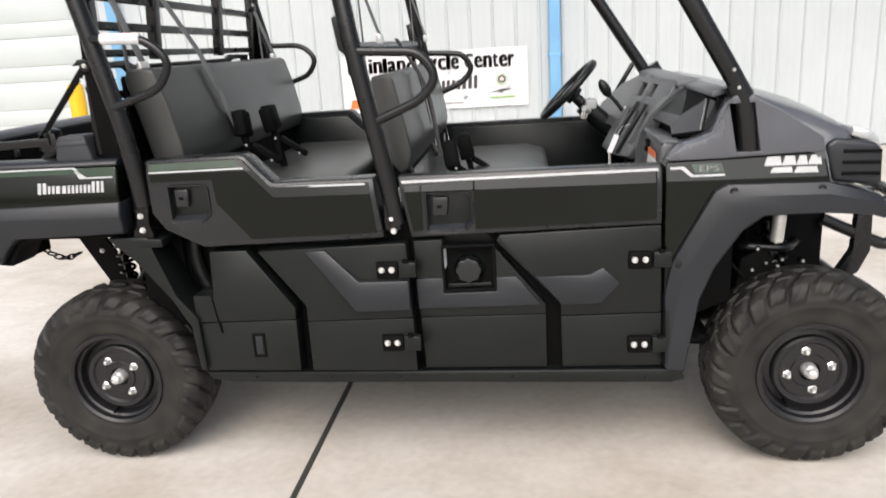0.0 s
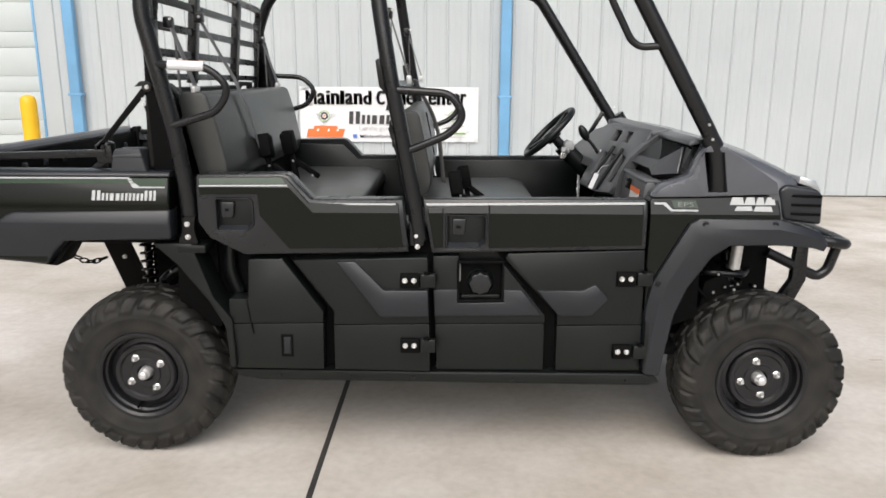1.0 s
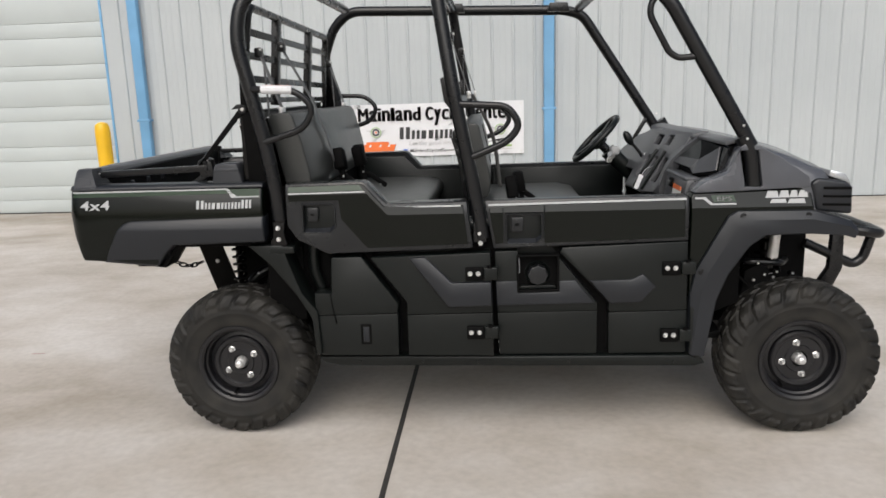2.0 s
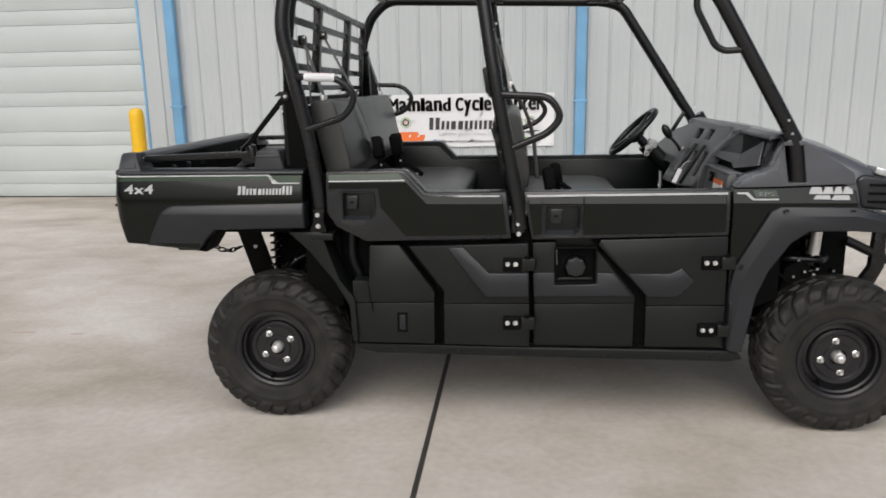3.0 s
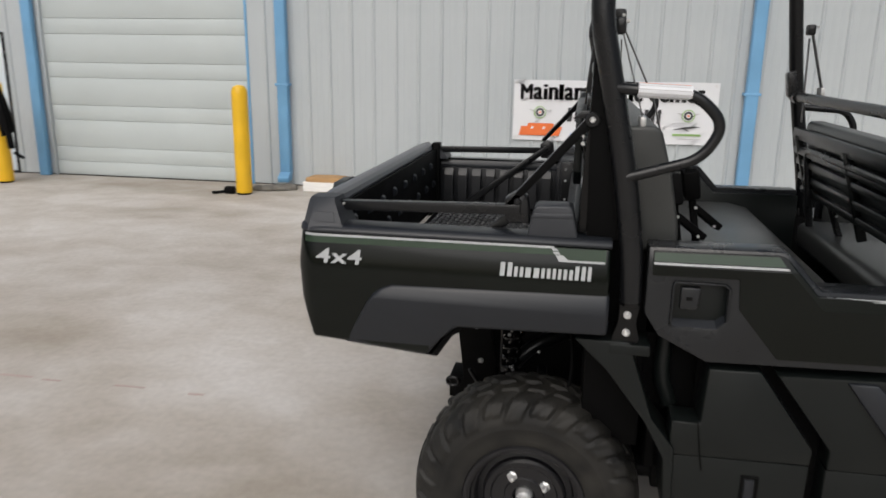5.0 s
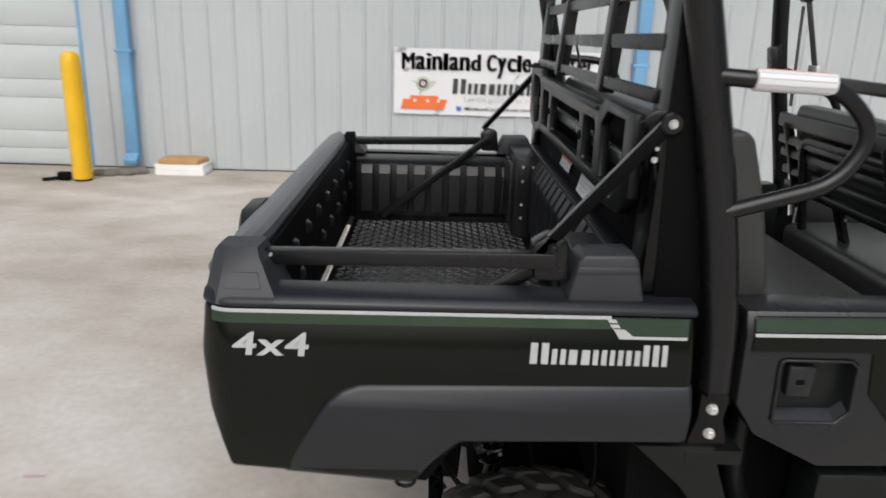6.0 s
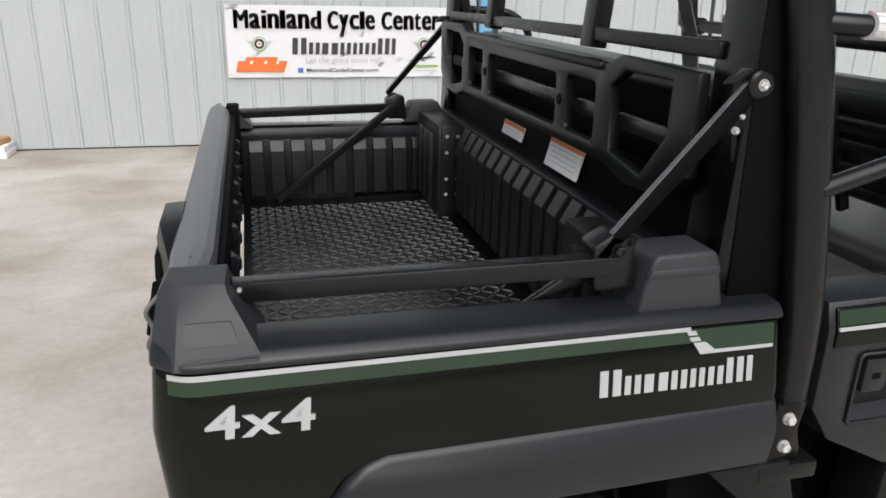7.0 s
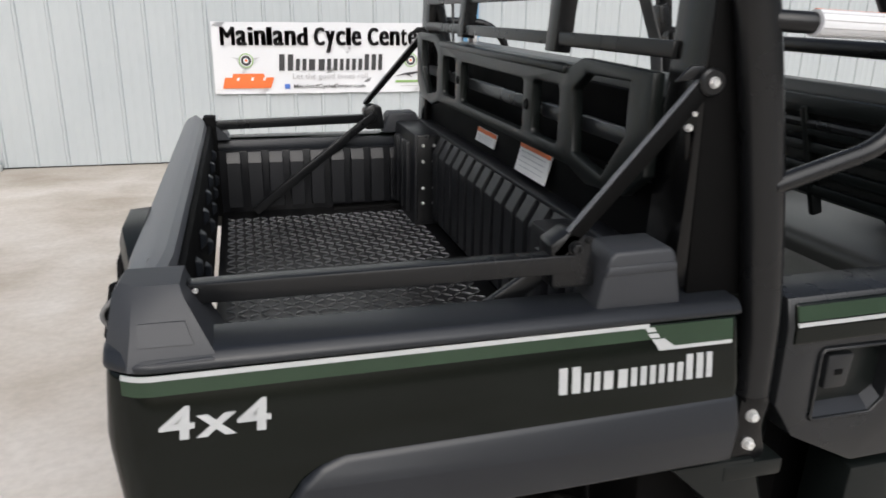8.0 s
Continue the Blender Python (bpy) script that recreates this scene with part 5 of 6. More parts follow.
# doors and side covers
def pocket_shape(x0, x1, z0, z1):
    w, h = x1 - x0, z1 - z0
    return [(x0, z0 + 0.05 * h), (x0 + 0.05 * w, z0), (x1 - 0.18 * w, z0), (x1, z0 + 0.2 * h), (x1, z1 - 0.1 * h), (x1 - 0.1 * w, z1), (x0 + 0.05 * w, z1), (x0, z1 - 0.06 * h)]


REAR_POCKET, FRONT_POCKET = (0.3405, 0.4754, 0.8963, 1.0153), (1.150, 1.296, 0.832, 0.956)


def recess(parent, x0, x1, z0, z1, d, side):
    """A handle pocket sunk into the door: lining, back, lift paddle and scooped lip."""
    w, h, deep = x1 - x0, z1 - z0, 0.024
    pk = part("handle_pocket", ring(pocket_shape(x0, x1, z0, z1), 0.0045, Y(d - 0.0035, side), Y(d + deep, side)), M_TRIM, parent, "charcoal moulded door-handle pocket")
    part("pocket_back", sbox(x0 + 0.002, x1 - 0.002, d + deep - 0.003, d + deep + 0.004, z0 + 0.002, z1 - 0.002, side, 0.001), M_PLASTIC, pk)
    paddle = part("handle_paddle", sp([(x0 + 0.15 * w, z0 + 0.40 * h), (x0 + 0.46 * w, z0 + 0.40 * h), (x0 + 0.50 * w, z1 - 0.12 * h), (x0 + 0.15 * w, z1 - 0.12 * h)], d + 0.002, d + deep, side, 0.006), M_TRIM, pk, "charcoal lift paddle")
    part("paddle_dimple", sbox(x0 + 0.25 * w, x0 + 0.36 * w, d + 0.0012, d + 0.004, z0 + 0.60 * h, z0 + 0.68 * h, side, 0.0005), M_DARK, paddle)
    rows = [[(x0 + 0.05 * w, Y(d + 0.001, side), z0 + 0.04 * h), (x1 - 0.19 * w, Y(d + 0.001, side), z0 + 0.04 * h), (x1 - 0.05 * w, Y(d + 0.001, side), z0 + 0.19 * h)],
            [(x0 + 0.05 * w, Y(d + deep - 0.002, side), z0 + 0.16 * h), (x1 - 0.20 * w, Y(d + deep - 0.002, side), z0 + 0.17 * h), (x1 - 0.05 * w, Y(d + deep - 0.002, side), z0 + 0.30 * h)],
            [(x0 + 0.05 * w, Y(d + deep, side), z0), (x1 - 0.19 * w, Y(d + deep, side), z0), (x1 - 0.02 * w, Y(d + deep, side), z0 + 0.20 * h)]]
    b = bmesh.new()
    grid = [[b.verts.new(p) for p in row] for row in rows]
    for k in range(3):
        p, q = grid[k], grid[(k + 1) % 3]
        for m in range(2):
            b.faces.new((p[m], p[m + 1], q[m + 1], q[m]))
    b.faces.new([g[0] for g in grid])
    b.faces.new([g[2] for g in grid])
    bmesh.ops.recalc_face_normals(b, faces=b.faces[:])
    part("pocket_lip", b, M_BAND, pk)


def hinge(parent, x, z, d, side):
    hg = part("hinge", sbox(x - 0.030, x + 0.040, d - 0.010, d + 0.01, z - 0.030, z + 0.026, side, 0.005), M_DARK, parent, "black door hinge")
    part("hinge_leaf", sbox(x + 0.042, x + 0.098, d - 0.018, d + 0.01, z - 0.026, z + 0.026, side, 0.007), M_PLASTIC, hg)
    part("hinge_pin", tube([(x + 0.066, Y(d - 0.016, side), z + 0.024), (x + 0.066, Y(d - 0.016, side), z + 0.033)], 0.010, 0, 12), M_DARK, hg)
    for dx in (-0.012, 0.020):
        bolt(hg, x + dx, d - 0.010, z, side)


for side in SIDES:
    # rear door
    d = -0.104
    rd = part("rear_door", door_crease(pierced([(0.2790, 1.0947), (0.5865, 1.0986), (0.6044, 1.0907), (0.6798, 1.0093), (0.9972, 1.0113), (1.0191, 0.8268), (0.4358, 0.8129), (0.3167, 0.8724), (0.2790, 0.9290)], [pocket_shape(*REAR_POCKET)], Y(d, side), Y(-0.02, side), "y", 0.006), side), M_TRIM, utv, "dark green and black rear door, closed")
    part("paint_panel", door_crease(sp([(0.2899, 1.0867), (0.5826, 1.0907), (0.5965, 1.0828), (0.6719, 0.9994), (0.9833, 0.9994), (0.9992, 0.8427), (0.5965, 0.8348), (0.4973, 0.9538), (0.4913, 1.0292), (0.2899, 1.0272)], d - 0.004, d + 0.01, side, 0.003), side), M_PAINT, rd, "glossy dark green door skin", 5)
    part("lower_skin", sp([(0.6044, 0.7931), (1.0865, 0.8070), (1.0925, 0.5590), (0.7453, 0.5530), (0.7472, 0.6046)], d, -0.02, side, 0.006), M_PLASTIC, rd)
    part("kick_skin", sp([(0.7453, 0.5505), (1.0925, 0.5565), (1.0944, 0.3740), (0.7453, 0.3790)], d + 0.004, -0.02, side, 0.003), M_PLASTIC, rd)
    part("chevron", lean(sp([(0.7601, 0.7911), (0.8286, 0.7931), (0.9318, 0.6879), (1.0885, 0.6899), (1.0905, 0.5927), (0.9169, 0.5887)], d - 0.011, d + 0.01, side, 0.007), 0.575, 0.07, side, 0.014), M_BAND, rd, "charcoal raised chevron")
    part("inner_skin", sp([(0.3068, 1.0728), (0.5846, 1.0728), (0.6639, 0.9935), (1.0012, 0.9935), (1.0012, 0.4479), (0.7830, 0.4280), (0.6044, 0.7554), (0.3068, 0.9042)], -0.020, 0.012, side, 0.006), M_PLASTIC, rd)
    part("door_stripe", door_crease(sp([(0.2919, 1.0629), (0.5925, 1.0659), (0.5756, 1.0877), (0.2919, 1.0837)], d - 0.0055, d, side, 0), side), M_GREEN, rd, "green stripe")
    part("stripe_line", door_crease(sp([(0.2919, 1.0555), (0.5994, 1.0584), (0.5955, 1.0634), (0.2919, 1.0604)], d - 0.0062, d, side, 0), side), M_SILVER, rd, "thin silver line")
    part("stripe_line", door_crease(sp([(0.6937, 0.9935), (0.9734, 0.9935), (0.9734, 0.9989), (0.6897, 0.9989)], d - 0.0062, d, side, 0), side), M_SILVER, rd, "thin silver line")
    recess(rd, *REAR_POCKET, d, side)
    for z in (0.7236, 0.4786):
        hinge(rd, 1.0171, z, d, side)
    # fixed cover behind the rear door
    cv = part("side_cover", sp([(0.4457, 0.7951), (0.5677, 0.7971), (0.7096, 0.6006), (0.7066, 0.5590), (0.3683, 0.5530), (0.3683, 0.6483), (0.4377, 0.6463)], d + 0.002, -0.01, side, 0.006), M_PLASTIC, utv, "black plastic side cover")
    part("cover_kick", sp([(0.3703, 0.5505), (0.7066, 0.5565), (0.7036, 0.3780), (0.3842, 0.3810)], d + 0.006, -0.01, side, 0.003), M_PLASTIC, cv)
    part("cover_slot", ring([(0.5508, 0.4280), (0.5945, 0.4280), (0.5945, 0.5133), (0.5508, 0.5133)], 0.008, Y(d + 0.002, side), Y(d + 0.012, side)), M_DARK, cv)
    part("slot_plate", sbox(0.5608, 0.5846, d + 0.003, d + 0.01, 0.4399, 0.5014, side, 0.003), M_BAND, cv)
    part("gap_channel", sp([(0.5548, 0.8149), (0.6143, 0.8149), (0.7532, 0.6066), (0.7532, 0.365), (0.6937, 0.365), (0.6937, 0.6066)], -0.026, 0.0, side, 0), M_DARK, cv)
    part("cover_crease", sp([(0.4308, 0.6463), (0.4348, 0.6463), (0.4457, 0.5669), (0.4546, 0.5173), (0.4506, 0.5173), (0.4397, 0.5768)], d - 0.0002, d + 0.008, side, 0), M_DARK, cv)
    # front door
    d = -0.074
    fd = part("front_door", lean(pierced([(1.068, 1.008), (1.853, 1.014), (1.862, 1.004), (1.862, 0.836), (1.10, 0.816)], [pocket_shape(*FRONT_POCKET)], Y(d, side), Y(-0.02, side), "y", 0.006), 0.962, 0.28, side), M_TRIM, utv, "dark green and black front door, closed")
    part("paint_panel", lean(sp([(1.302, 0.990), (1.846, 0.996), (1.848, 0.850), (1.302, 0.836)], d - 0.006, d + 0.01, side, 0.004), 0.962, 0.28, side), M_PAINT, fd, "glossy dark green door skin", sharp=5)
    part("paint_panel", lean(sp([(1.084, 0.980), (1.140, 0.981), (1.140, 0.838), (1.108, 0.836)], d - 0.005, d + 0.01, side, 0.003), 0.962, 0.28, side), M_PAINT, fd, sharp=5)
    part("paint_panel", lean(sp([(1.1395, 0.960), (1.3025, 0.960), (1.3025, 0.9895), (1.1395, 0.981)], d - 0.0055, d + 0.01, side, 0.002), 0.962, 0.28, side), M_PAINT, fd, sharp=5)
    part("lower_skin", sp([(1.362, 0.796), (1.374, 0.816), (1.862, 0.832), (1.868, 0.552), (1.558, 0.546), (1.556, 0.586), (1.544, 0.602)], d, -0.02, side, 0.006), M_PLASTIC, fd)
    part("kick_skin", sp([(1.558, 0.5435), (1.868, 0.5495), (1.868, 0.372), (1.560, 0.370)], d + 0.004, -0.02, side, 0.003), M_PLASTIC, fd)
    part("chevron", lean(sp([(1.480, 0.680), (1.645, 0.682), (1.690, 0.705), (1.742, 0.652), (1.680, 0.588), (1.562, 0.585)], d - 0.009, d + 0.01, side, 0.006), 0.575, 0.045, side, 0.004), M_BAND, fd, "charcoal raised chevron")
    part("inner_skin", sp([(1.10, 0.99), (1.85, 0.995), (1.85, 0.44), (1.10, 0.44)], -0.020, 0.012, side, 0.006), M_PLASTIC, fd)
    part("stripe_line", lean(sp([(1.082, 0.988), (1.850, 0.996), (1.850, 1.003), (1.080, 0.995)], d - 0.0075, d, side, 0), 0.962, 0.28, side), M_SILVER, fd, "thin silver line")
    recess(fd, *FRONT_POCKET, d, side)
    for z in (0.727, 0.450):
        hinge(fd, 1.795, z, d, side)
    # fixed cover with the filler
    fc = part("filler_cover", sp([(1.104, 0.804), (1.196, 0.806), (1.196, 0.640), (1.354, 0.643), (1.354, 0.782), (1.512, 0.586), (1.512, 0.554), (1.112, 0.550)], d, -0.02, side, 0.004), M_PLASTIC, utv, "black side cover with a fuel filler")
    part("cover_kick", sp([(1.112, 0.5475), (1.512, 0.5515), (1.512, 0.370), (1.118, 0.370)], d + 0.004, -0.02, side, 0.003), M_PLASTIC, fc)
    part("chevron", lean(sp([(1.106, 0.682), (1.194, 0.682), (1.194, 0.632), (1.360, 0.636), (1.360, 0.682), (1.425, 0.682), (1.500, 0.588), (1.110, 0.582)], d - 0.008, d + 0.01, side, 0.004), 0.575, 0.045, side, 0.004), M_BAND, fc, "charcoal raised chevron")
    part("filler_frame", ring([(1.192, 0.636), (1.360, 0.639), (1.360, 0.790), (1.192, 0.788)], 0.008, Y(d - 0.010, side), Y(d + 0.03, side)), M_DARK, fc)
    part("filler_box", sbox(1.196, 1.356, d + 0.030, d + 0.036, 0.640, 0.788, side, 0), M_DARK, fc)
    lobes = [(1.275 + (0.038 + 0.0024 * math.cos(8 * a)) * math.cos(a), 0.706 + (0.038 + 0.0024 * math.cos(8 * a)) * math.sin(a)) for a in (2 * math.pi * k / 48 for k in range(48))]
    cap = part("fuel_cap", sp(lobes, d - 0.014, d + 0.03, side, 0.004), M_TRIM, fc, "black lobed fuel cap", 50)
    part("cap_collar", lathe([(0.040, 0.0), (0.046, -0.008), (0.052, 0.0)], 30, "y", (1.275, Y(d + 0.03, side), 0.706)), M_PLASTIC, cap)
    part("filler_floor", sp([(1.202, 0.645), (1.350, 0.647), (1.342, 0.660), (1.210, 0.658)], d + 0.010, d + 0.030, side, 0.002), M_PLASTIC, fc)
    part("filler_label", loft([[(1.2004, Y(d - 0.006, side), z), (1.2040, Y(d + 0.028, side), z), (1.2030, Y(d + 0.028, side), z), (1.2000, Y(d - 0.006, side), z)] for z in (0.712, 0.776)]), M_WHITE, fc, "small white label")
    part("gap_channel", sp([(1.335, 0.81), (1.385, 0.81), (1.565, 0.60), (1.565, 0.362), (1.505, 0.362), (1.505, 0.60)], -0.026, 0.0, side, 0), M_DARK, fc)

# front body
front = part("front_body", prism([(1.90, 0.90), (1.90, 1.0), (2.05, 1.12), (2.40, 1.02), (2.44, 0.94), (2.40, 0.90)], 0.06, 1.32, 0.02), M_DARK, utv, "dark grey front body with hood and fenders")


def hood_section(x, zc, zs, d, zb):
    """Half outline from the near foot over the crown to the far foot."""
    pts = []
    half = [(d, zb), (d - 0.004, zb + 0.5 * (zs - zb)), (d + 0.006, zs - 0.02), (d + 0.030, zs + 0.012), (d + 0.11, zs + 0.6 * (zc - zs)), (d + 0.30, zc - 0.004), (YC, zc)]
    for dd, z in half:
        pts.append((x, dd, z))
    for dd, z in half[-2::-1]:
        pts.append((x, 2 * YC - dd, z))
    return pts


HOOD = [(2.035, 1.218, 1.176, 0.015, 0.93), (2.06, 1.226, 1.190, 0.015, 0.93), (2.12, 1.222, 1.180, 0.012, 0.93), (2.21, 1.198, 1.140, -0.020, 0.93), (2.30, 1.166, 1.100, -0.055, 0.93), (2.38, 1.128, 1.076, -0.050, 0.93),
        (2.43, 1.088, 1.045, -0.024, 0.93), (2.465, 1.030, 0.995, 0.012, 0.93)]
part("hood", loft([hood_section(*s) for s in HOOD]), M_HOOD, front, "dark grey glossy hood", 50)
for side in SIDES:
    part("cowl_panel", lean(sp([(1.870, 1.004), (1.878, 1.018), (2.045, 1.022), (2.32, 1.032), (2.335, 0.94), (2.06, 0.94), (1.90, 0.70), (1.872, 0.60)], -0.072, 0.02, side, 0.006, 3), 0.962, 0.28, side), M_PAINT, front, "glossy dark green cowl side", sharp=5)
    part("cowl_top", pierced([(1.880, 1.021), (1.900, 1.046), (1.926, 1.064), (1.985, 1.084), (2.012, 1.100), (2.030, 1.150), (2.046, 1.188), (2.066, 1.206), (2.12, 1.196), (2.20, 1.150), (2.31, 1.074), (2.318, 1.034), (2.045, 1.024)],
         [[(2.046, 1.180), (2.116, 1.180), (2.138, 1.040), (2.072, 1.040)]], Y(-0.064, side), Y(0.035, side), "y", 0.010), M_HOOD, front, "dark grey upper cowl")
    part("slot_back", sbox(2.03, 2.15, 0.004, 0.012, 1.03, 1.19, side, 0), M_DARK, front)
    U = [(1.876, 0.374), (1.873, 0.62), (1.892, 0.715), (2.010, 0.930), (2.045, 0.950), (2.320, 0.948), (2.470, 0.905), (2.496, 0.872)]
    W = [(1.934, 0.366), (1.974, 0.600), (2.014, 0.700), (2.090, 0.812), (2.150, 0.855), (2.320, 0.858), (2.440, 0.850), (2.480, 0.838)]
    rows = []
    for i, ((ux, uz), (wx, wz)) in enumerate(zip(U, W)):
        f = 0.10 if i == 0 else 0.36
        cx, cz = ux + (wx - ux) * f, uz + (wz - uz) * f
        rows.append([(ux, Y(0.05, side), uz), (ux, Y(-0.082, side), uz), (ux + (cx - ux) * 0.06, Y(-0.086, side), uz + (cz - uz) * 0.06), (cx, Y(-0.103, side), cz), (wx - (wx - cx) * 0.06, Y(-0.101, side), wz - (wz - cz) * 0.06), (wx, Y(-0.097, side), wz), (wx, Y(0.05, side), wz)])
    part("front_flare", loft(rows), M_BAND, front, "charcoal plastic fender flare", 24)
    part("lower_panel", sp([(1.876, 0.372), (1.900, 0.352), (1.928, 0.362), (1.948, 0.420), (1.964, 0.575), (1.874, 0.572)], -0.0925, -0.05, side, 0.008), M_PLASTIC, front)
    for x, z in ((2.062, 0.930), (2.306, 0.930), (1.912, 0.712)):
        bolt(front, x, -0.092, z, side, (0.0080, 0.003), M_STEEL)
    nose = part("lamp_surround", sp([(2.318, 1.050), (2.345, 1.068), (2.455, 1.052), (2.476, 1.030), (2.480, 0.925), (2.345, 0.942)], -0.064, 0.10, side, 0.012, 3), M_BAND, front, "charcoal louvred lamp surround")
    for z in (1.030, 0.998, 0.966):
        part("louvre", sp([(2.365, z - 0.005), (2.470, z - 0.008), (2.472, z + 0.002), (2.365, z + 0.005)], -0.0685, -0.05, side, 0.003), M_DARK, nose)
    part("headlamp", sp([(2.395, 1.070), (2.445, 1.052), (2.474, 1.020), (2.482, 1.040), (2.458, 1.080), (2.40, 1.096)], -0.035, 0.12, side, 0.006), M_LENS, front, "clear headlamp lens")
    # product mark and steering badge
    for x0, x1, z0, z1 in ((2.150, 2.196, 0.996, 1.022), (2.200, 2.236, 0.996, 1.022), (2.240, 2.268, 0.996, 1.022), (2.272, 2.306, 0.996, 1.022), (2.166, 2.226, 0.976, 0.991), (2.232, 2.296, 0.974, 0.991)):
        part("model_mark", lean(sp([(x0, z0), (x1 + 0.004, z0), (x1, z1), (x0 + 0.010, z1)], -0.0735, -0.0715, side, 0.0), 0.962, 0.28, side), M_SILVER, front, "silver model mark block")
    part("badge_line", lean(sp([(1.885, 0.996), (1.915, 0.996), (1.944, 0.973), (2.040, 0.973), (2.040, 0.979), (1.950, 0.979), (1.925, 1.003), (1.885, 1.003)], -0.0735, -0.0715, side, 0), 0.962, 0.28, side), M_SILVER, front, "silver chevron line")
    part("badge_patch", lean(sp([(1.955, 0.984), (2.040, 0.984), (2.030, 1.010), (1.945, 1.010)], -0.0730, -0.0715, side, 0), 0.962, 0.28, side), M_GREEN, front)
badge = lettering("EPS", 0.015, 0.056, (1.968, -0.0738, 0.989), UPRIGHT, 0.0)
badge.transform(Matrix(((1, 0, 0, 0), (0, 1, 0.28, -0.28 * 0.962), (0, 0, 1, 0), (0, 0, 0, 1))))
part("badge_text", badge, M_WEBBING, front, "silver badge letters")

bumper = part("front_bumper", tube([(2.60, 0.30, 0.80), (2.70, 0.27, 0.79), (2.775, 0.29, 0.775), (2.79, 0.40, 0.775), (2.79, 0.93, 0.775), (2.775, 1.04, 0.775), (2.70, 1.06, 0.79), (2.60, 1.03, 0.80)], 0.022, 0.05, 14), M_STEEL, utv, "black tubular front bumper")
for y in (0.33, 1.0):
    part("guard_tube", tube([(2.755, y, 0.765), (2.725, y, 0.660), (2.685, y, 0.632), (2.47, y, 0.735)], 0.021, 0.05, 12), M_STEEL, bumper)
    part("guard_plate", prism([(2.585, 0.84), (2.63, 0.84), (2.635, 0.62), (2.60, 0.54), (2.53, 0.50), (2.52, 0.53), (2.575, 0.62)], y - 0.02, y + 0.02, 0.006), M_STEEL, bumper)
    part("guard_strut", tube([(2.45, y, 0.84), (2.60, y, 0.80)], 0.012, 0, 10), M_STEEL, bumper)
core = part("radiator", box(2.400, 2.425, 0.38, 0.95, 0.60, 0.86, 0.004), M_DARK, utv, "black radiator core")
for k in range(9):
    part("radiator_fin", box(2.388, 2.401, 0.40 + 0.062 * k, 0.412 + 0.062 * k, 0.62, 0.84, 0.002), M_STEEL, core)
part("skid_tube", tube([(2.54, 0.34, 0.52), (2.54, 0.99, 0.52)], 0.018, 0, 12), M_STEEL, bumper)

# dashboard, wheel and levers
dash = part("dashboard", prism([(1.965, 0.92), (1.960, 1.03), (2.00, 1.06), (2.045, 1.10), (2.055, 1.205), (2.09, 1.205), (2.10, 1.16), (2.10, 0.55), (1.98, 0.50), (1.975, 0.80)], 0.03, 1.30, 0.008), M_DARK, utv, "black moulded dashboard with open cubbies")
FACE = Matrix.Translation((1.868, 0.60, 1.030)) @ Euler((0, 0, radians(6))).to_matrix().to_4x4() @ Euler((0, radians(31), 0)).to_matrix().to_4x4() @ Matrix.Translation((0, -0.60, 0))


def on_face(name, b, material, parent, lab=""):
    """Lays a part on the sloping dash face: across in y, up the slope in z."""
    b.transform(FACE)
    return part(name, b, material, parent, lab)


# centre stack and driver's side
holes = [[(0.50, -0.045), (0.575, -0.045), (0.575, 0.085), (0.50, 0.075)], [(0.625, -0.045), (0.695, -0.045), (0.695, 0.075), (0.625, 0.075)], [(0.735, -0.045), (0.80, -0.045), (0.80, 0.075), (0.735, 0.075)],
         [(0.60, 0.140), (0.67, 0.140), (0.67, 0.192), (0.60, 0.192)], [(0.735, 0.135), (0.82, 0.135), (0.82, 0.188), (0.735, 0.188)]]
on_face("dash_face", pierced([(0.42, -0.02), (0.46, -0.09), (0.62, -0.11), (0.88, -0.11), (0.90, -0.02), (1.28, -0.02), (1.29, 0.06), (1.13, 0.165), (0.95, 0.212), (0.42, 0.222)], holes, -0.008, 0.018, "x", 0.005), M_DASH, dash, "grey moulded dash face")
for h in holes:
    us, vs = [q[0] for q in h], [q[1] for q in h]
    # matte black paints in the shade inside each cubby
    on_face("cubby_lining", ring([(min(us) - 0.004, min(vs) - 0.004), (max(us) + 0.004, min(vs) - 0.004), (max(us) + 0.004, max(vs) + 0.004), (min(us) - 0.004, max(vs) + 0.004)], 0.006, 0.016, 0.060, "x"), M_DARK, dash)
on_face("stack_back", box(0.058, 0.064, 0.44, 0.90, -0.10, 0.20, 0.0), M_DARK, dash)
for y in (0.60, 0.715):
    on_face("stack_rib", bar((-0.014, y, -0.10), (-0.014, y - 0.01, 0.11), 0.022, 0.014, 0.004, up=(1, 0, 0)), M_PLASTIC, dash)
# the divider that sweeps from the dash top down to the floor
curve = [(2.048, 1.212), (2.005, 1.200), (1.955, 1.162), (1.902, 1.108), (1.868, 1.045), (1.852, 0.975), (1.858, 0.90)]
rows = []
for k, (x, z) in enumerate(curve):
    y = 0.385 + 0.045 * k / (len(curve) - 1)
    rows.append([(x, y, z), (x, y + 0.050, z + 0.004), (x + 0.040, y + 0.056, z - 0.018), (x + 0.040, y + 0.004, z - 0.022)])
part("dash_divider", soften(loft(rows), 0.006, 2), M_DASH, dash, "grey swept dash divider", 40)
# open bay on the passenger's side
def slab(corners, d=0.006, bevel=0.0015):
    """A flat moulded panel with thickness behind its front."""
    c = [Vector(p) for p in corners]
    nor = (c[1] - c[0]).cross(c[2] - c[0]).normalized() * d
    if nor.x < 0:
        nor = -nor
    return soften(loft([[tuple(p) for p in c], [tuple(p + nor) for p in c]]), bevel, 1)


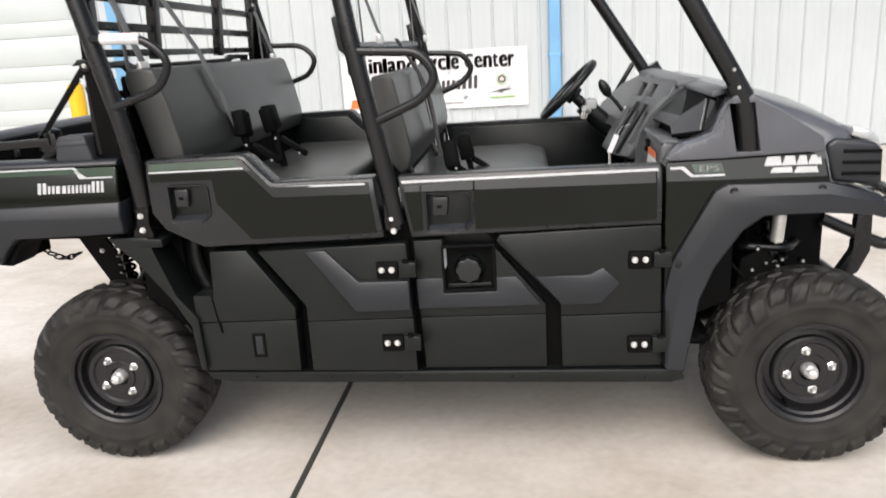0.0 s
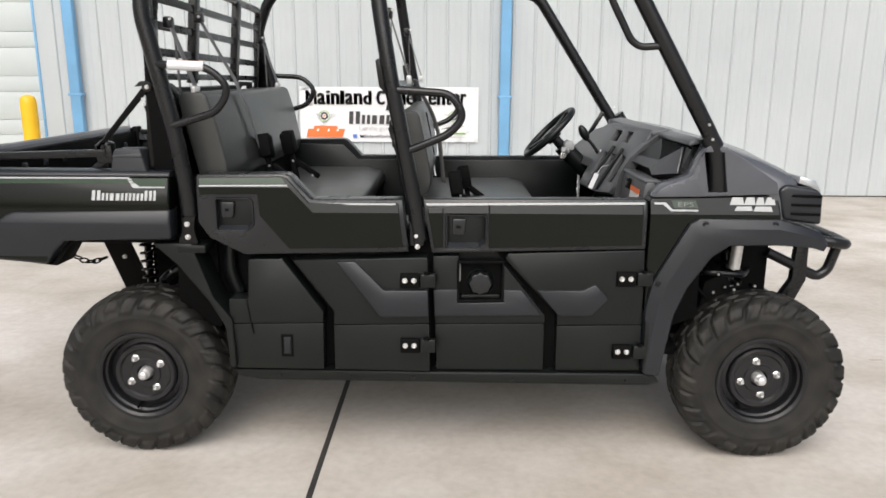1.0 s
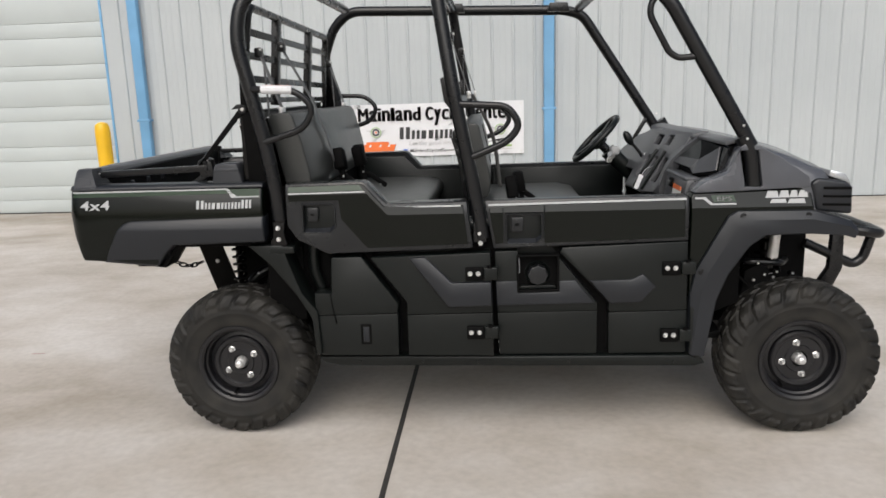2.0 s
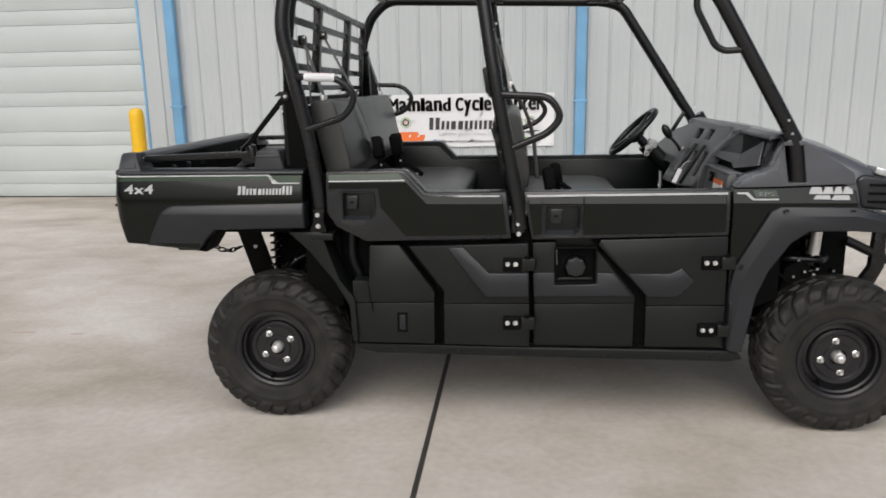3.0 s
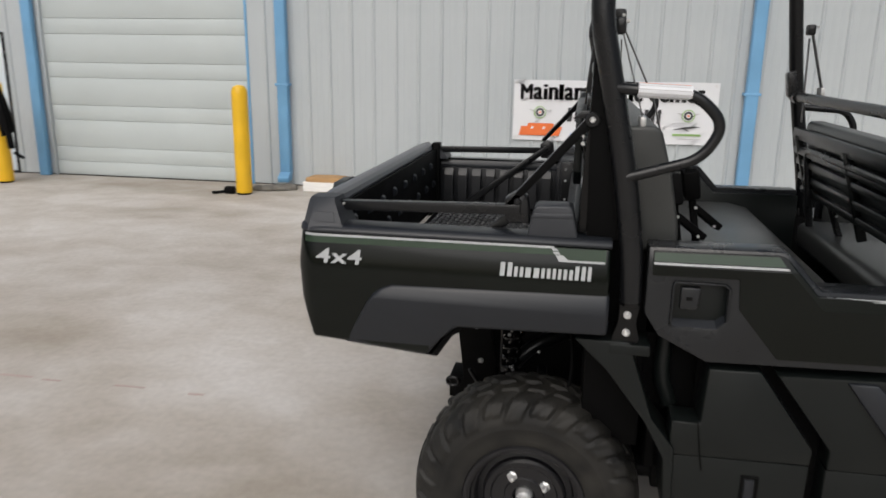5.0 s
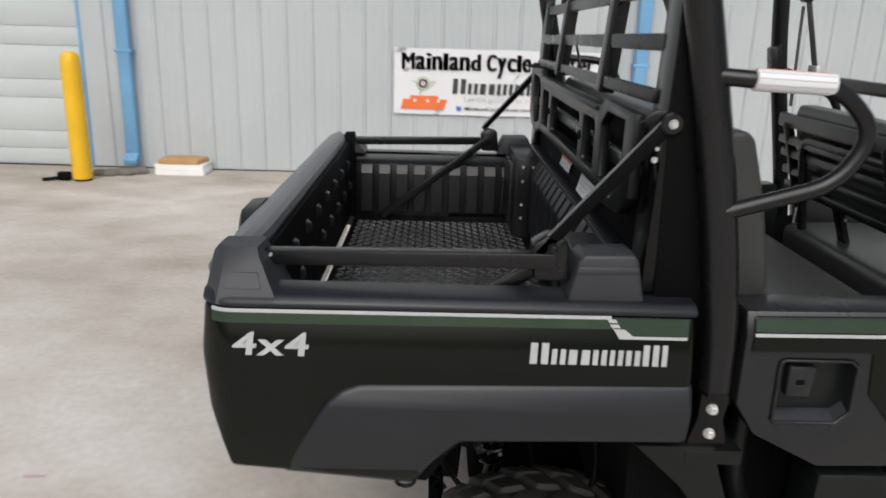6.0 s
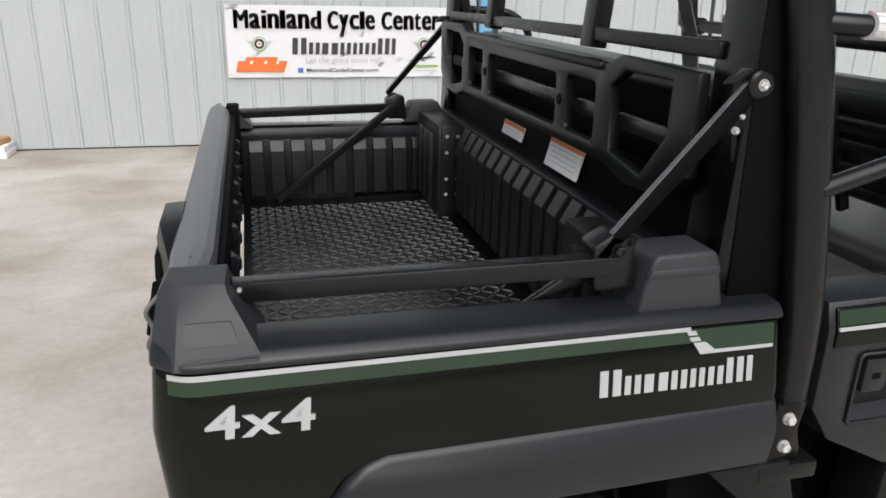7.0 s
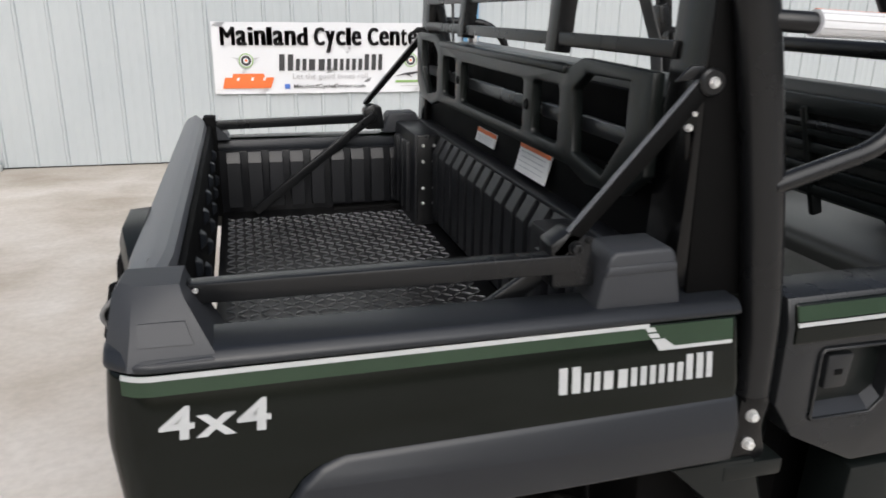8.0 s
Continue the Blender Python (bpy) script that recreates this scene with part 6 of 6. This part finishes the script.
P1, P2, P3, P4, P5 = (1.931, 0.400, 1.122), (2.008, 0.340, 1.197), (2.015, 0.085, 1.184), (1.952, 0.160, 1.129), (1.989, 0.260, 1.144)
R1, R2, S1, S2 = (1.925, 0.150, 1.073), (1.991, 0.050, 1.093), (1.906, 0.440, 1.100), (1.938, 0.235, 1.088)
bay = part("glove_bay", slab((S1, P1, P4, S2)), M_DASH, dash, "grey open glove bay")
# bay back and hollows are darker than the dash: inner shade as colour
part("bay_back", box(2.040, 2.052, 0.03, 0.44, 1.10, 1.212, 0.003), M_DARK, bay)
part("bay_lip", prism([(2.008, 1.198), (2.012, 1.212), (2.06, 1.222), (2.06, 1.206), (2.016, 1.196)], 0.0, 0.40, 0.004), M_DASH, bay)
part("hollow_side", slab((P1, P2, P5, P4)), M_PLASTIC, bay, "open cubby side, shade in its colour")
part("hollow_back", slab((P2, P3, P4, P5)), M_DARK, bay, "open cubby back, shade in its colour")
part("bay_ramp", slab((P4, P3, R2, R1)), M_DASH, bay, "grey sloping bay side")
part("ramp_foot", slab((P4, R1, S2), 0.005, 0.001), M_DASH, bay)
part("ramp_edge", tube([P3, R2], 0.005, 0, 8), M_DASH, bay)
# darker plastic paints the shade of this concave end
part("end_recess", slab(((2.020, 0.060, 1.184), (2.026, 0.020, 1.180), (2.020, 0.020, 1.094), (1.996, 0.042, 1.094))), M_TRIM, bay, "hollow in the dash end, shade in its colour")
part("bay_gap", bar((1.930, 0.150, 1.066), (1.998, 0.034, 1.086), 0.010, 0.010, 0.001), M_DARK, bay)
part("end_block", prism([(1.936, 1.000), (1.938, 1.056), (2.050, 1.080), (2.06, 1.000)], 0.020, 0.140, 0.004), M_DASH, bay)
part("tray_shadow_gap", box(1.940, 1.950, 0.16, 0.42, 1.050, 1.092, 0), M_DARK, bay)
part("tray_sill", prism([(1.874, 1.058), (1.880, 1.068), (1.94, 1.062), (1.94, 1.050)], 0.06, 0.40, 0.003), M_DASH, bay)
gl = part("glove_lid", prism([(1.862, 0.935), (1.872, 0.925), (1.905, 0.925), (1.915, 1.056), (1.888, 1.058), (1.878, 1.050)], 0.05, 0.385, 0.006), M_DASH, dash, "grey glovebox lid")
part("lid_latch", bar((1.8675, 0.27, 1.005), (1.8725, 0.27, 1.043), 0.045, 0.012, 0.002, up=(1, 0, 0)), M_DARK, gl)
part("latch_button", bar((1.864, 0.27, 1.014), (1.867, 0.27, 1.032), 0.030, 0.010, 0.002, up=(1, 0, 0)), M_STEEL, gl)
lb = part("warning_label", bar((1.8590, 0.150, 0.955), (1.8660, 0.150, 1.014), 0.130, 0.002, 0, up=(1, 0, 0)), M_FOAM, dash, "white and orange warning label")
part("label_header", bar((1.8640, 0.150, 1.008), (1.8668, 0.150, 1.026), 0.130, 0.003, 0, up=(1, 0, 0)), M_ORANGE, lb)
part("dash_top", prism([(1.985, 1.204), (1.992, 1.218), (2.05, 1.228), (2.09, 1.220), (2.09, 1.200), (1.995, 1.196)], 0.42, 1.29, 0.006, segs=3), M_DASH, dash, "grey dash top pad")
part("meter_hood", prism([(1.902, 1.10), (1.945, 1.190), (1.985, 1.214), (2.05, 1.216), (2.05, 1.10)], 0.95, 1.19, 0.016, segs=3), M_DASH, dash, "grey meter hood")
part("meter_glass", prism([(0.985, 0.0), (1.155, 0.0), (1.145, 0.062), (0.995, 0.062)], -0.004, 0.004, 0.002, "x"), M_DARK, dash).matrix_basis = Matrix.Translation((1.914, 0, 1.118)) @ Euler((0, radians(26), 0)).to_matrix().to_4x4()
part("key_switch", lathe([(0, -0.012), (0.010, -0.012), (0.013, 0.0), (0, 0.0)], 16, "x", (1.880, 0.86, 1.09)), M_ZINC, dash)
part("windscreen_strap", bar((1.885, 1.300, 1.125), (1.962, 1.300, 1.254), 0.016, 0.022, 0.005, up=(1, 0, 0)), M_STEEL, dash, "black slanted strap on the dash")
part("strap_foot", box(1.872, 1.930, 1.270, 1.330, 1.080, 1.132, 0.008), M_DASH, dash)

tilt = Matrix.Translation((1.652, 1.06, 1.165)) @ Euler((0, radians(-45), 0)).to_matrix().to_4x4()
b = bmesh.new()
R0, r0 = 0.152, 0.0155
loops = []
for i in range(48):
    a = 2 * math.pi * i / 48
    loops.append([b.verts.new(((R0 + r0 * math.cos(c)) * math.cos(a), (R0 + r0 * math.cos(c)) * math.sin(a), r0 * math.sin(c))) for c in (2 * math.pi * k / 12 for k in range(12))])
for i in range(48):
    x, y = loops[i], loops[(i + 1) % 48]
    for k in range(12):
        b.faces.new((x[k], x[(k + 1) % 12], y[(k + 1) % 12], y[k]))
b.transform(tilt)
sw = part("steering_wheel", b, M_PLASTIC, utv, "black three-spoke steering wheel")
for a in (-90, 30, 150):
    b = bar((0, 0, -0.012), (0.148 * math.cos(radians(a)), 0.148 * math.sin(radians(a)), 0), 0.034, 0.012, 0.004)
    b.transform(tilt)
    part("spoke", b, M_PLASTIC, sw)
b = lathe([(0, 0.006), (0.036, 0.004), (0.046, -0.010), (0.040, -0.045), (0, -0.045)], 28, "z")
b.transform(tilt)
part("wheel_hub", b, M_PLASTIC, sw)
part("steering_column", tube([(1.675, 1.06, 1.14), (1.86, 1.06, 0.96), (1.99, 1.06, 0.83)], 0.024, 0, 14), M_STEEL, sw)
part("column_shroud", tube([(1.715, 1.06, 1.10), (1.84, 1.06, 0.98)], 0.042, 0, 16), M_PLASTIC, sw)
part("ignition", tube([(1.735, 1.00, 1.075), (1.715, 0.975, 1.09)], 0.014, 0, 12), M_ZINC, sw)
part("column_collar", box(1.722, 1.772, 1.00, 1.055, 1.080, 1.126, 0.012), M_SILVER, sw, "pale grey column switch")
for k in range(3):
    part("key", tube([(1.735 - 0.008 * k, 0.995, 1.082), (1.728 - 0.012 * k, 0.99, 1.062), (1.722 - 0.008 * k, 0.992, 1.044)], 0.004, 0.01, 6), M_ZINC, sw)
lever = part("shift_lever", tube([(1.90, 0.88, 1.02), (1.845, 0.88, 1.11), (1.800, 0.88, 1.160)], 0.008, 0.05, 10), M_STEEL, utv, "black gear lever with knob")
b = bmesh.new()
bmesh.ops.create_icosphere(b, subdivisions=3, radius=0.026, matrix=Matrix.LocRotScale((1.792, 0.88, 1.175), Euler((0, radians(-30), 0)), (0.8, 0.8, 1.6)))
part("lever_knob", b, M_PLASTIC, lever)
part("seat_bulkhead", box(0.145, 0.300, 0.02, 1.36, 0.50, 1.075, 0.006), M_DARK, utv, "black bulkhead behind the rear seat")
for side in SIDES:
    part("door_post", sbox(0.975, 1.115, -0.024, 0.010, 0.362, 0.90, side, 0.004), M_DARK, utv, "black post between the doors")
# added pale strip where daylight shows through the far door gap
part("door_gap_light", sbox(1.060, 1.068, 0.012, 0.018, 0.78, 0.965, 1, 0.001), M_SEAL_GAPLIGHT, utv, "pale strip standing in for light through the door gap")
part("pedal_box", box(1.98, 2.05, 0.90, 1.20, 0.42, 0.62, 0.01), M_DARK, utv, "black pedal assembly")
part("floor_liner", box(1.45, 2.0, 0.0, 1.38, 0.42, 0.435, 0.003), M_DARK, utv, "black cab floor liner")
part("rear_floor_liner", box(0.78, 1.12, 0.0, 1.38, 0.42, 0.435, 0.003), M_DARK, utv, "black cab floor liner")
part("centre_tunnel", box(0.74, 1.12, 0.45, 0.88, 0.43, 0.62, 0.03), M_DARK, utv, "black centre floor tunnel")

tag = thing("hang_tag", 1.80, 0.60, 0.95, "white paper tag hanging by the dashboard", "tag")
part("card", bar((1.808, 0.60, 1.020), (1.780, 0.595, 0.955), 0.020, 0.001, 0, up=(0, -1, 0.2)), M_WHITE, tag)
part("string", tube([(1.862, 0.62, 1.055), (1.830, 0.61, 1.050), (1.808, 0.60, 1.018)], 0.0012, 0.02, 5), M_WHITE, tag)
